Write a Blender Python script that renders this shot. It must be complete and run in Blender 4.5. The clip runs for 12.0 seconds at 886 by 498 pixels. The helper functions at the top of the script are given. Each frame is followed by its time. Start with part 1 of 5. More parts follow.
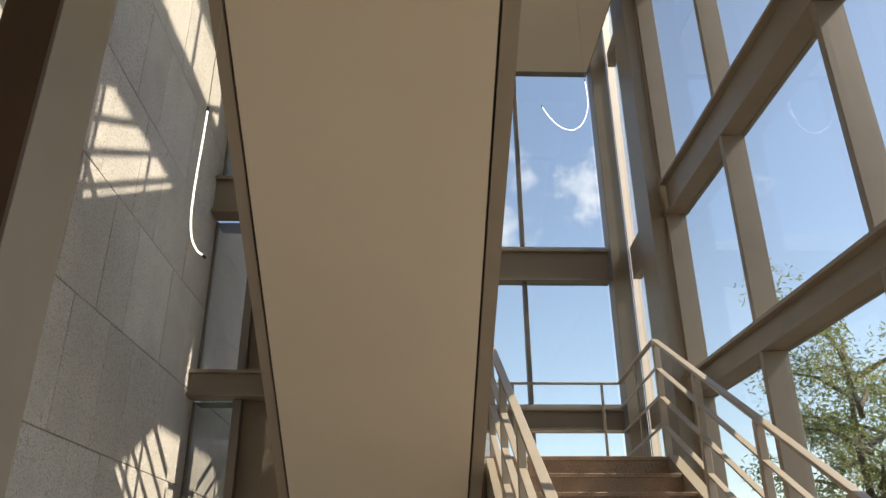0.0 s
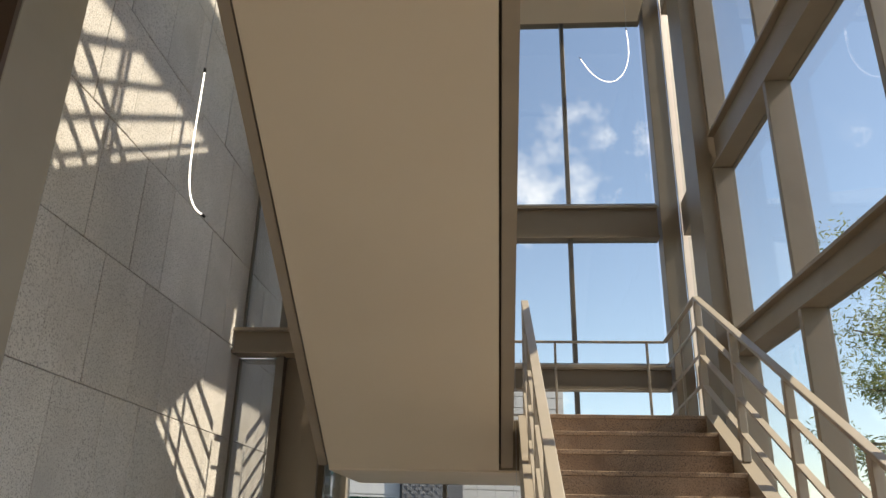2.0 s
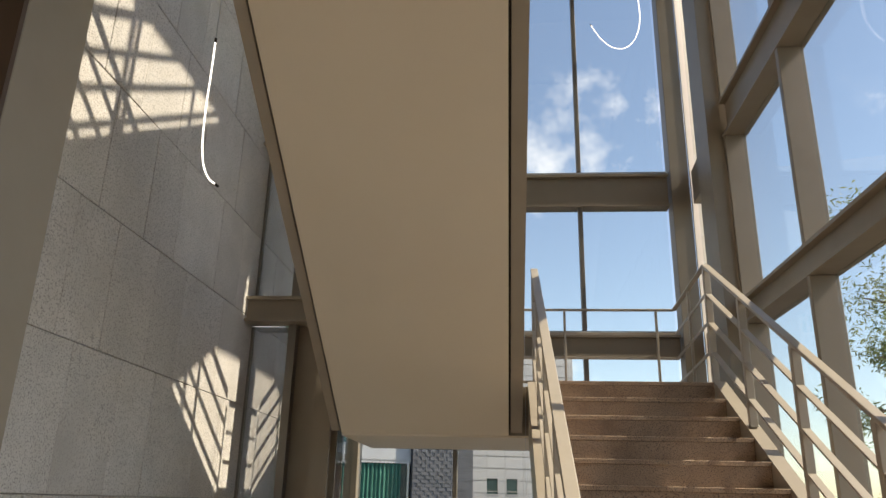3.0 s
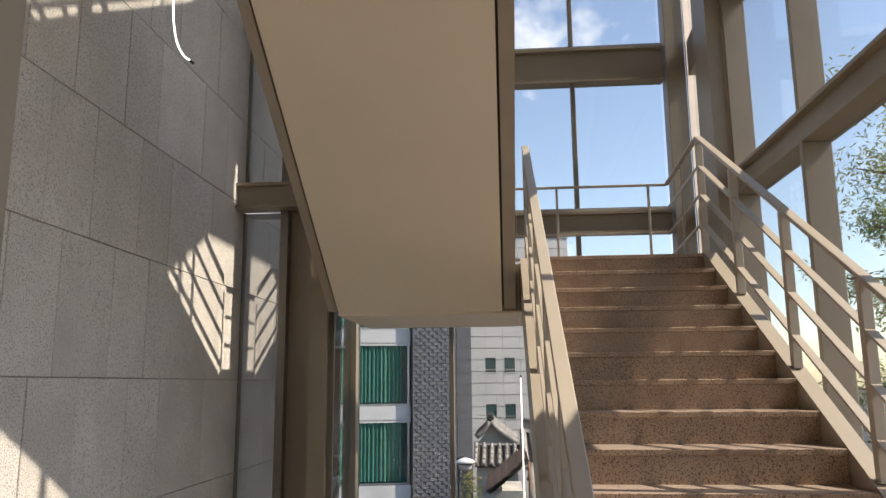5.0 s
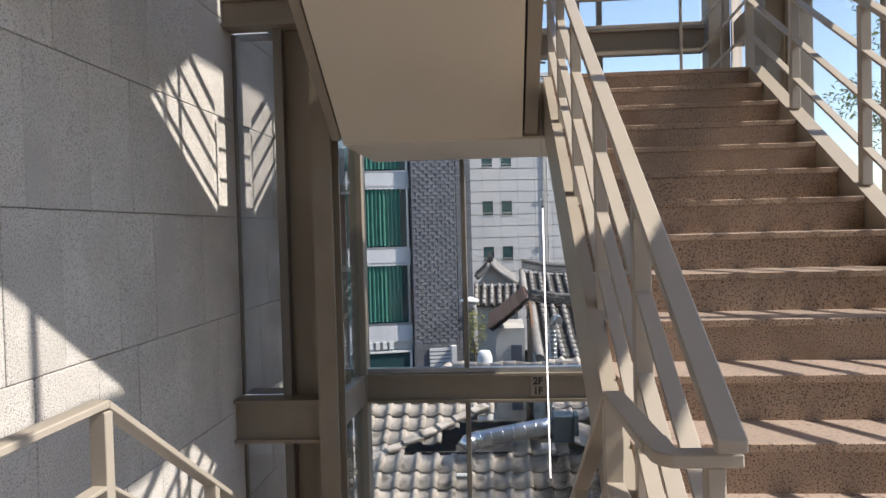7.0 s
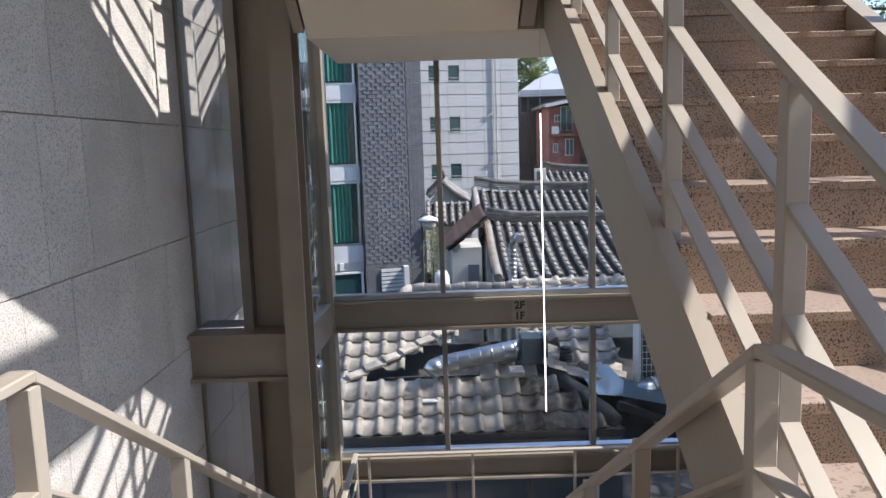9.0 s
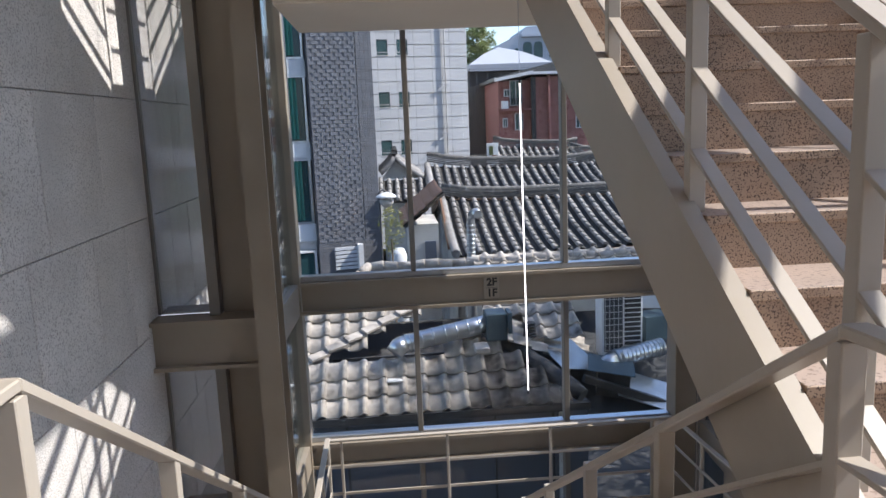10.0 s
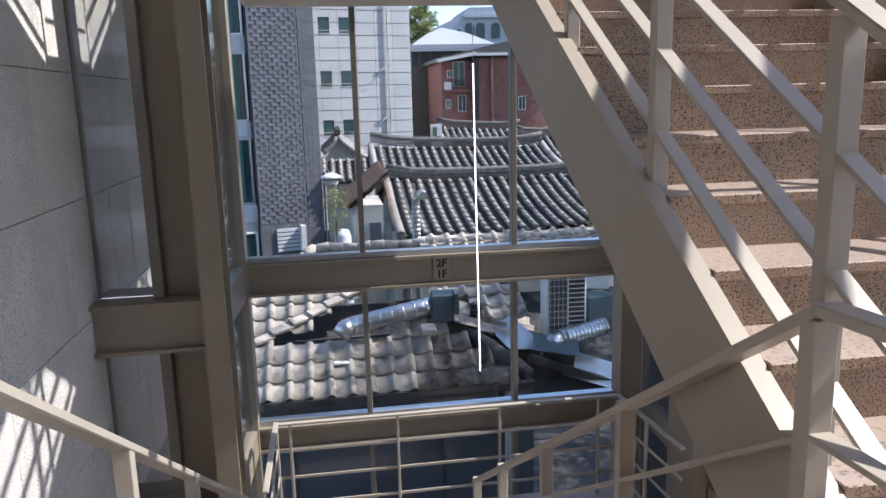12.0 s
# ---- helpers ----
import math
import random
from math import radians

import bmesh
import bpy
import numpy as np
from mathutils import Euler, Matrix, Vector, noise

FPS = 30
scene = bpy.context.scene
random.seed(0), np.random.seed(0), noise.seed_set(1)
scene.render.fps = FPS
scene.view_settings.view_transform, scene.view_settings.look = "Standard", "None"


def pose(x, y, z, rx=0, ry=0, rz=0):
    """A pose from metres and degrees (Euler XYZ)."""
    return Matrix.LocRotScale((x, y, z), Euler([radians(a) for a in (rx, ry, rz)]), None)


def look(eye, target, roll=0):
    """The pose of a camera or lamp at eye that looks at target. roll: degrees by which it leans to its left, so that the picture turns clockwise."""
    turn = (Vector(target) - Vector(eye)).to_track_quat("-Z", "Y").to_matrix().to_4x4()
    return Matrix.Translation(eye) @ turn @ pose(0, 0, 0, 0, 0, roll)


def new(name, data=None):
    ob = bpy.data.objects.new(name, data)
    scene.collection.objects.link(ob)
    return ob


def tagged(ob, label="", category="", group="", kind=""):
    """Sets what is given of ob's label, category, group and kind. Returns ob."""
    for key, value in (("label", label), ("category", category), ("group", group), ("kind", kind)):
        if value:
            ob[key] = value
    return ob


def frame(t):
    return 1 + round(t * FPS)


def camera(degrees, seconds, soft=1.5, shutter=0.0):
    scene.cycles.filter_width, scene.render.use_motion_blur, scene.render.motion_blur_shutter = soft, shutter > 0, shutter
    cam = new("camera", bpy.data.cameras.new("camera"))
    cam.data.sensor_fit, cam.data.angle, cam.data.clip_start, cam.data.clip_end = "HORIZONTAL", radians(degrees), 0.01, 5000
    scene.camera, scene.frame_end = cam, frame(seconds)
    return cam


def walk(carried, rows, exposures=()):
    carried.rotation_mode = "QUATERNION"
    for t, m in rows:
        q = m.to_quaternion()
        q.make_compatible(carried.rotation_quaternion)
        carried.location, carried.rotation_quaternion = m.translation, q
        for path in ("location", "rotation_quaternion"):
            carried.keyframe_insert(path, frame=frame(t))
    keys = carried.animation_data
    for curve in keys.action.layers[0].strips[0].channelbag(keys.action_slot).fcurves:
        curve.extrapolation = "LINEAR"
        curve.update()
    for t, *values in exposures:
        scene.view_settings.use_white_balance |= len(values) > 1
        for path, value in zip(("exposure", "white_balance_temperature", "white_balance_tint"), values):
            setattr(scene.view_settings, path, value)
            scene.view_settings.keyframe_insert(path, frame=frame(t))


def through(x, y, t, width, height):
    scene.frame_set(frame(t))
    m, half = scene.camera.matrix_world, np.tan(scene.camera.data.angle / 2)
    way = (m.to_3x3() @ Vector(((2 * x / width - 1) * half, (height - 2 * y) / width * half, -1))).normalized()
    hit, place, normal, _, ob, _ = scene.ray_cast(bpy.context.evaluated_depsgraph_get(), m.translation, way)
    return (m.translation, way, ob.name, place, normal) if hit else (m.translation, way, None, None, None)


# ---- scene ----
cam = camera(61.5, 12.0)
PATH = [
    (0, (-0.148, 0.522, 1.774), (-0.08, 2.345, 2.596), -0.4),
    (0.5, (-0.078, 0.65, 1.796), (-0.063, 2.476, 2.611), -0.2),
    (1, (0.017, 0.662, 1.78), (-0.03, 2.495, 2.581), 0.1),
    (1.5, (0.153, 0.627, 1.781), (0.054, 2.472, 2.548), 0.7),
    (2, (0.237, 0.56, 1.76), (0.098, 2.419, 2.485), 1.3),
    (2.5, (0.23, 0.522, 1.75), (0.069, 2.394, 2.435), 1.6),
    (4.5, (0.273, 0.546, 1.698), (0.109, 2.484, 2.164), 0.1),
    (5, (0.27, 0.571, 1.685), (0.113, 2.532, 2.042), -0.5),
    (5.5, (0.181, 0.668, 1.664), (0.03, 2.648, 1.903), -0.9),
    (6, (0.061, 0.773, 1.637), (-0.088, 2.763, 1.766), -1.2),
    (6.5, (0.033, 0.913, 1.6), (-0.118, 2.907, 1.631), -1.3),
    (7, (0.053, 1.078, 1.58), (-0.094, 3.072, 1.53), -1.5),
    (9, (-0.291, 1.761, 1.525), (-0.286, 3.743, 1.254), -1.8),
    (9.5, (-0.406, 1.885, 1.508), (-0.334, 3.86, 1.203), -2.1),
    (10, (-0.49, 1.959, 1.508), (-0.347, 3.925, 1.17), -2.3),
    (10.5, (-0.533, 1.979, 1.503), (-0.325, 3.935, 1.141), -2.3),
    (11, (-0.553, 1.986, 1.502), (-0.297, 3.933, 1.123), -2.1),
    (11.5, (-0.556, 1.993, 1.504), (-0.274, 3.934, 1.115), -1.8),
    (12, (-0.559, 2.002, 1.502), (-0.263, 3.941, 1.11), -1.5),
]
walk(cam, [(t, look(eye, target, roll)) for t, eye, target, roll in PATH],
     [(0, 0.99, 7750, 14), (2.5, 0.96, 7700, 14), (5.5, 1.08, 7350, 18), (7, 1.08, 6700, 18), (9, 1.20, 6300, 19), (12, 1.31, 6150, 19)])


# ---- world, sun ----
SUN_FLOW = Vector((-1.05, 0.095, -1.122)).normalized()
world = bpy.data.worlds.new("sky")
scene.world = world
world.use_nodes = True
wn, wl = world.node_tree.nodes, world.node_tree.links
sky = wn.new("ShaderNodeTexSky")
sky.sky_type = "NISHITA"
sky.sun_disc = False
sky.sun_elevation = math.asin(-SUN_FLOW.z)
sky.sun_rotation = math.atan2(-SUN_FLOW.x, -SUN_FLOW.y)
sky.altitude = 50
sky.air_density, sky.dust_density, sky.ozone_density = 1.0, 0.6, 1.5
wbg = wn["Background"]
wbg.inputs["Strength"].default_value = 0.12
# small fair-weather clouds
wcoord = wn.new("ShaderNodeTexCoord")
wnoise = wn.new("ShaderNodeTexNoise")
wnoise.inputs["Scale"].default_value, wnoise.inputs["Detail"].default_value = 5.0, 8.0
wnoise.inputs["Roughness"].default_value = 0.62
wl.new(wcoord.outputs["Generated"], wnoise.inputs["Vector"])
wramp = wn.new("ShaderNodeMapRange")
wramp.inputs["From Min"].default_value, wramp.inputs["From Max"].default_value = 0.615, 0.84
wl.new(wnoise.outputs["Fac"], wramp.inputs["Value"])
wmix = wn.new("ShaderNodeMixRGB")
wmix.inputs["Color2"].default_value = (7.0, 7.2, 7.6, 1)
wl.new(wramp.outputs["Result"], wmix.inputs["Fac"])
wl.new(sky.outputs["Color"], wmix.inputs["Color1"])
wl.new(wmix.outputs["Color"], wbg.inputs["Color"])

sun_data = bpy.data.lights.new("sun", "SUN")
sun_data.energy, sun_data.angle, sun_data.color = 3.75, radians(0.53), (1.0, 0.93, 0.82)
sun = new("sun", sun_data)
sun.matrix_world = look((0, 0, 30), Vector((0, 0, 30)) + SUN_FLOW)

# ---- materials ----


def material(name, color, rough=0.6, metal=0.0, second=None, scale=8.0, detail=6.0, bump=0.0, bump_scale=60.0,
             spots=None, spot_scale=120.0, spot_at=(0.6, 0.66), stain=None, stain_scale=1.2, stain_at=(0.5, 0.75), vary=0.0, spec=0.5):
    """Base colour with a slow second tone, fine spots, stains with a shape of their own, relief, and a change from piece to piece."""
    m = bpy.data.materials.new(name)
    m.use_nodes = True
    n, l = m.node_tree.nodes, m.node_tree.links
    b = n["Principled BSDF"]
    b.inputs["Roughness"].default_value, b.inputs["Metallic"].default_value = rough, metal
    b.inputs["Specular IOR Level"].default_value = spec
    co = n.new("ShaderNodeTexCoord").outputs["Object"]
    if vary:
        # each piece takes its own stretch of the pattern
        own = n.new("ShaderNodeVectorMath")
        own.operation = "ADD"
        far = n.new("ShaderNodeMath")
        far.operation = "MULTIPLY"
        far.inputs[1].default_value = 40.0
        l.new(n.new("ShaderNodeObjectInfo").outputs["Random"], far.inputs[0])
        l.new(co, own.inputs[0])
        l.new(far.outputs[0], own.inputs[1])
        co = own.outputs[0]

    def noise_fac(s, d, lo, hi, shift=0.0):
        t = n.new("ShaderNodeTexNoise")
        t.inputs["Scale"].default_value, t.inputs["Detail"].default_value = s, d
        mp = n.new("ShaderNodeMapping")
        mp.inputs["Location"].default_value = (shift, shift * 0.7, shift * 1.3)
        l.new(co, mp.inputs["Vector"])
        l.new(mp.outputs["Vector"], t.inputs["Vector"])
        r = n.new("ShaderNodeMapRange")
        r.inputs["From Min"].default_value, r.inputs["From Max"].default_value = lo, hi
        l.new(t.outputs["Fac"], r.inputs["Value"])
        return r.outputs["Result"]

    def mix(fac, a, c, mode="MIX"):
        x = n.new("ShaderNodeMixRGB")
        x.blend_type = mode
        if isinstance(fac, float):
            x.inputs["Fac"].default_value = fac
        else:
            l.new(fac, x.inputs["Fac"])
        for v, s in ((a, "Color1"), (c, "Color2")):
            if isinstance(v, tuple):
                x.inputs[s].default_value = (*v, 1)
            else:
                l.new(v, x.inputs[s])
        return x.outputs["Color"]

    out = mix(noise_fac(scale, detail, 0.3, 0.7), color, second or tuple(0.86 * c for c in color))
    if spots:
        out = mix(noise_fac(spot_scale, 2.0, *spot_at, 3.1), out, spots)
    if stain:
        out = mix(noise_fac(stain_scale, 5.0, *stain_at, 7.7), out, stain)
    if vary:
        info = n.new("ShaderNodeObjectInfo")
        r = n.new("ShaderNodeMapRange")
        r.inputs["To Min"].default_value, r.inputs["To Max"].default_value = 1 - vary, 1 + vary
        l.new(info.outputs["Random"], r.inputs["Value"])
        geo = n.new("ShaderNodeNewGeometry")
        r2 = n.new("ShaderNodeMapRange")
        r2.inputs["To Min"].default_value, r2.inputs["To Max"].default_value = 1 - vary, 1 + vary
        l.new(geo.outputs["Random Per Island"], r2.inputs["Value"])
        v = n.new("ShaderNodeVectorMath")
        v.operation = "SCALE"
        l.new(out, v.inputs[0])
        l.new(r.outputs["Result"], v.inputs["Scale"])
        v2 = n.new("ShaderNodeVectorMath")
        v2.operation = "SCALE"
        l.new(v.outputs["Vector"], v2.inputs[0])
        l.new(r2.outputs["Result"], v2.inputs["Scale"])
        out = v2.outputs["Vector"]
    l.new(out, b.inputs["Base Color"])
    if bump:
        t = n.new("ShaderNodeTexNoise")
        t.inputs["Scale"].default_value, t.inputs["Detail"].default_value = bump_scale, 4.0
        l.new(co, t.inputs["Vector"])
        bp = n.new("ShaderNodeBump")
        bp.inputs["Strength"].default_value, bp.inputs["Distance"].default_value = bump, 0.01
        l.new(t.outputs["Fac"], bp.inputs["Height"])
        l.new(bp.outputs["Normal"], b.inputs["Normal"])
    return m


def glass_material(name, tint=(0.94, 0.97, 0.965), gloss=0.6, least=0.025):
    m = bpy.data.materials.new(name)
    m.use_nodes = True
    n, l = m.node_tree.nodes, m.node_tree.links
    n.remove(n["Principled BSDF"])
    clear, shine, both, fres = (n.new("ShaderNode" + k) for k in ("BsdfTransparent", "BsdfGlossy", "MixShader", "LayerWeight"))
    clear.inputs["Color"].default_value = (*tint, 1)
    shine.inputs["Roughness"].default_value = 0.01
    fres.inputs["Blend"].default_value = 0.5
    steep, add = n.new("ShaderNodeMath"), n.new("ShaderNodeMath")
    steep.operation, add.operation = "POWER", "MULTIPLY_ADD"
    steep.inputs[1].default_value = 4.5
    add.inputs[1].default_value, add.inputs[2].default_value = gloss, least
    l.new(fres.outputs["Facing"], steep.inputs[0])
    l.new(steep.outputs["Value"], add.inputs[0])
    l.new(add.outputs["Value"], both.inputs["Fac"])
    l.new(clear.outputs["BSDF"], both.inputs[1])
    l.new(shine.outputs["BSDF"], both.inputs[2])
    l.new(both.outputs["Shader"], n["Material Output"].inputs["Surface"])
    return m


def glow_material(name, color, strength):
    m = bpy.data.materials.new(name)
    m.use_nodes = True
    b = m.node_tree.nodes["Principled BSDF"]
    b.inputs["Base Color"].default_value = (*color, 1)
    b.inputs["Emission Color"].default_value = (*color, 1)
    b.inputs["Emission Strength"].default_value = strength
    return m


STEEL = material("taupe_paint", (0.275, 0.232, 0.182), 0.42, second=(0.25, 0.21, 0.163), scale=3, bump=0.06, bump_scale=25,
                 stain=(0.23, 0.19, 0.148), stain_scale=2.5, stain_at=(0.55, 0.8))
RAILPAINT = material("rail_paint", (0.42, 0.37, 0.315), 0.38, second=(0.39, 0.345, 0.29), scale=5, bump=0.05, bump_scale=30,
                     stain=(0.36, 0.32, 0.26), stain_scale=6, stain_at=(0.6, 0.8))
STRINGER = material("stringer_paint", (0.37, 0.32, 0.262), 0.4, second=(0.345, 0.298, 0.242), scale=3, bump=0.05, bump_scale=25,
                    stain=(0.31, 0.265, 0.21), stain_scale=2.2, stain_at=(0.55, 0.8))
FRAME = material("window_frame_paint", (0.19, 0.175, 0.155), 0.45, second=(0.17, 0.155, 0.135), scale=4, bump=0.04, bump_scale=30)
SILVER = material("aluminium", (0.55, 0.58, 0.62), 0.32, 0.85, second=(0.48, 0.50, 0.54), scale=6)
SOFFIT = material("cream_board", (0.79, 0.705, 0.58), 0.5, second=(0.77, 0.685, 0.562), scale=1.2, bump=0.03, bump_scale=14,
                  stain=(0.74, 0.655, 0.535), stain_scale=0.8, stain_at=(0.55, 0.8))
JOINT = material("dark_joint", (0.05, 0.042, 0.033), 0.8)
STONE = material("bush_hammered_granite", (0.66, 0.625, 0.60), 0.85, second=(0.55, 0.525, 0.505), scale=2.6, spots=(0.30, 0.285, 0.27),
                 spot_scale=100, spot_at=(0.50, 0.68), stain=(0.46, 0.435, 0.415), stain_scale=1.6, stain_at=(0.54, 0.85), bump=0.7,
                 bump_scale=110, vary=0.06)
MORTAR = material("grey_mortar", (0.36, 0.345, 0.33), 0.9, bump=0.3)
RISER = material("brown_granite", (0.42, 0.30, 0.215), 0.62, second=(0.34, 0.235, 0.165), scale=3, spots=(0.085, 0.057, 0.043),
                 spot_scale=170, spot_at=(0.545, 0.61), stain=(0.20, 0.13, 0.09), stain_scale=3.0, stain_at=(0.56, 0.8), bump=0.15,
                 bump_scale=70, vary=0.05)
TREAD = material("pink_granite", (0.44, 0.345, 0.295), 0.35, second=(0.37, 0.295, 0.25), scale=4, spots=(0.20, 0.15, 0.125),
                 spot_scale=70, spot_at=(0.56, 0.64), stain=(0.34, 0.27, 0.225), stain_scale=2.0, stain_at=(0.55, 0.8), vary=0.04)
FLOORSTONE = material("floor_granite", (0.40, 0.33, 0.285), 0.45, spots=(0.17, 0.13, 0.11), spot_scale=70, spot_at=(0.56, 0.64))
PLASTER = material("white_plaster", (0.72, 0.69, 0.63), 0.8, scale=1.5, bump=0.05)
UNLITBROWN = material("unlit_side_brown", (0.075, 0.04, 0.022), 0.5, second=(0.055, 0.03, 0.016), scale=3)
GLASS = glass_material("clear_glass")
MIRRORGLASS = glass_material("reflecting_glass", (0.55, 0.60, 0.63), 0.22, 0.66)
LAMPTUBE = glow_material("lamp_tube", (1.0, 0.98, 0.95), 1.3)
BLACK = material("black_plastic", (0.02, 0.02, 0.02), 0.5)
SIGNGREY = material("sign_plate", (0.33, 0.29, 0.23), 0.4)
INK = material("black_ink", (0.02, 0.02, 0.02), 0.6)
ROOFCEMENT = material("cement_tile", (0.47, 0.425, 0.375), 0.85, second=(0.31, 0.28, 0.25), scale=7, spots=(0.22, 0.20, 0.18), spot_scale=80,
                      spot_at=(0.50, 0.75), stain=(0.09, 0.08, 0.07), stain_scale=3.6, stain_at=(0.56, 0.72), bump=0.5, bump_scale=40, vary=0.12)
OLDCEMENT = material("blackened_cement_tile", (0.22, 0.20, 0.185), 0.85, second=(0.12, 0.11, 0.10), scale=6, spots=(0.30, 0.28, 0.25), spot_scale=60,
                     spot_at=(0.56, 0.72), stain=(0.03, 0.028, 0.026), stain_scale=3.0, stain_at=(0.46, 0.62), bump=0.5, bump_scale=40, vary=0.15)
HANOK = material("grey_clay_tile", (0.30, 0.285, 0.27), 0.8, second=(0.19, 0.18, 0.175), scale=5, spots=(0.30, 0.28, 0.26), spot_scale=22,
                 spot_at=(0.6, 0.7), stain=(0.06, 0.06, 0.06), stain_scale=1.5, stain_at=(0.52, 0.75), bump=0.4, bump_scale=30, vary=0.15)
HANOKGREY = material("weathered_ridge_tile", (0.12, 0.115, 0.11), 0.85, second=(0.07, 0.068, 0.066), scale=4, spots=(0.26, 0.25, 0.24), spot_scale=14,
                     spot_at=(0.6, 0.72), bump=0.4, bump_scale=20, vary=0.15)
HANOKSHADE = material("roof_shadow_clay", (0.055, 0.053, 0.05), 0.9, bump=0.3)
MOSS = material("rust_wood", (0.22, 0.12, 0.07), 0.85, second=(0.14, 0.08, 0.05), scale=9, bump=0.3)
DARKPIT = material("shade_and_mortar_black", (0.022, 0.024, 0.027), 0.75, second=(0.05, 0.052, 0.055), scale=3, bump=0.4, bump_scale=12)
GREYBRICK = material("charcoal_brick", (0.155, 0.16, 0.178), 0.75, second=(0.12, 0.125, 0.14), scale=4, vary=0.12, bump=0.2)
GREYBRICKDARK = material("charcoal_mortar", (0.055, 0.057, 0.063), 0.85, bump=0.2)
CONCRETE = material("pale_concrete", (0.62, 0.63, 0.65), 0.8, second=(0.55, 0.56, 0.58), scale=1.2, stain=(0.38, 0.39, 0.41), stain_scale=0.8, stain_at=(0.55, 0.85))
CURTAIN = material("green_curtain", (0.045, 0.20, 0.155), 0.8, second=(0.032, 0.15, 0.115), scale=3)
WHITETILE = material("white_cladding", (0.53, 0.53, 0.535), 0.55, second=(0.47, 0.47, 0.48), scale=0.6, stain=(0.40, 0.41, 0.42), stain_scale=0.5, stain_at=(0.52, 0.85), vary=0.035)
WHITEJOINT = material("cladding_joint", (0.40, 0.405, 0.42), 0.8)
DARKGLASS = material("dark_window_glass", (0.018, 0.05, 0.055), 0.15, second=(0.028, 0.07, 0.075), scale=0.8, spec=0.35)
REDBRICK = material("red_brick", (0.30, 0.135, 0.115), 0.8, second=(0.25, 0.11, 0.095), scale=1.5, spots=(0.20, 0.075, 0.06), spot_scale=7,
                    spot_at=(0.5, 0.6), vary=0.08)
CORRUGATED = material("grey_corrugated", (0.115, 0.11, 0.105), 0.5, 0.3, second=(0.09, 0.088, 0.085), scale=2)
TENT = material("white_canopy", (0.36, 0.38, 0.42), 0.6, second=(0.31, 0.33, 0.37), scale=0.7)
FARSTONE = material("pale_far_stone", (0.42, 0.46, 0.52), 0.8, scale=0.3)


def leaf_material(name, color, second, through):
    m = material(name, color, 0.5, second=second, scale=1.5, vary=0.28)
    n, l = m.node_tree.nodes, m.node_tree.links
    both, thin = n.new("ShaderNodeMixShader"), n.new("ShaderNodeBsdfTranslucent")
    thin.inputs["Color"].default_value = (*through, 1)
    both.inputs["Fac"].default_value = 0.45
    l.new(n["Principled BSDF"].outputs["BSDF"], both.inputs[1])
    l.new(thin.outputs["BSDF"], both.inputs[2])
    l.new(both.outputs["Shader"], n["Material Output"].inputs["Surface"])
    return m


LEAF = leaf_material("tree_leaf", (0.16, 0.19, 0.09), (0.11, 0.14, 0.065), (0.30, 0.35, 0.13))
LEAFYELLOW = leaf_material("pale_leaf", (0.26, 0.25, 0.09), (0.17, 0.19, 0.06), (0.42, 0.40, 0.12))
BARK = material("bark", (0.16, 0.12, 0.085), 0.9, bump=0.5)
ASPHALT = material("asphalt", (0.05, 0.05, 0.052), 0.9, scale=1, bump=0.2)
GALV = material("galvanised_sheet", (0.58, 0.60, 0.62), 0.30, 0.9, second=(0.45, 0.47, 0.49), scale=7, bump=0.1, bump_scale=18)
BLUEMETAL = material("blue_sheet_metal", (0.085, 0.13, 0.15), 0.5, 0.3, second=(0.06, 0.09, 0.105), scale=4)
BLUEGREY = material("blue_grey_panel", (0.10, 0.115, 0.145), 0.35, second=(0.085, 0.10, 0.125), scale=1)
WHITEPAINT = material("white_paint", (0.75, 0.75, 0.74), 0.5)
OFFWHITE = material("off_white_render", (0.52, 0.50, 0.47), 0.85, second=(0.42, 0.41, 0.39), scale=2, stain=(0.25, 0.24, 0.23), stain_scale=1.5)
TERRACOTTA = material("terracotta", (0.36, 0.19, 0.13), 0.8, second=(0.26, 0.15, 0.11), scale=6)

# ---- mesh helpers ----


def box(bm, x0, x1, y0, y1, z0, z1, m=None):
    vs = [bm.verts.new((x, y, z)) for x in (x0, x1) for y in (y0, y1) for z in (z0, z1)]
    if m is not None:
        for v in vs:
            v.co = m @ v.co
    for q in ((0, 1, 3, 2), (4, 6, 7, 5), (0, 4, 5, 1), (2, 3, 7, 6), (0, 2, 6, 4), (1, 5, 7, 3)):
        bm.faces.new([vs[k] for k in q])
    return vs


def bar(bm, a, b, w, h):
    """A flat bar from a to b: w wide across, h thick, ends cut upright."""
    a, b = Vector(a), Vector(b)
    d = (b - a)
    flat = Vector((d.x, d.y, 0))
    side = Vector((-flat.y, flat.x, 0)).normalized() if flat.length > 1e-6 else Vector((1, 0, 0))
    up = Vector((0, 0, 1)) if flat.length > 1e-6 else Vector((0, 1, 0))
    c = max(0.3, flat.length / d.length) if flat.length > 1e-6 else 1
    vs = [bm.verts.new(p + side * s * w / 2 + up * u * h / 2 / c) for p in (a, b) for s in (-1, 1) for u in (-1, 1)]
    for q in ((0, 1, 3, 2), (4, 6, 7, 5), (0, 4, 5, 1), (2, 3, 7, 6), (0, 2, 6, 4), (1, 5, 7, 3)):
        bm.faces.new([vs[k] for k in q])


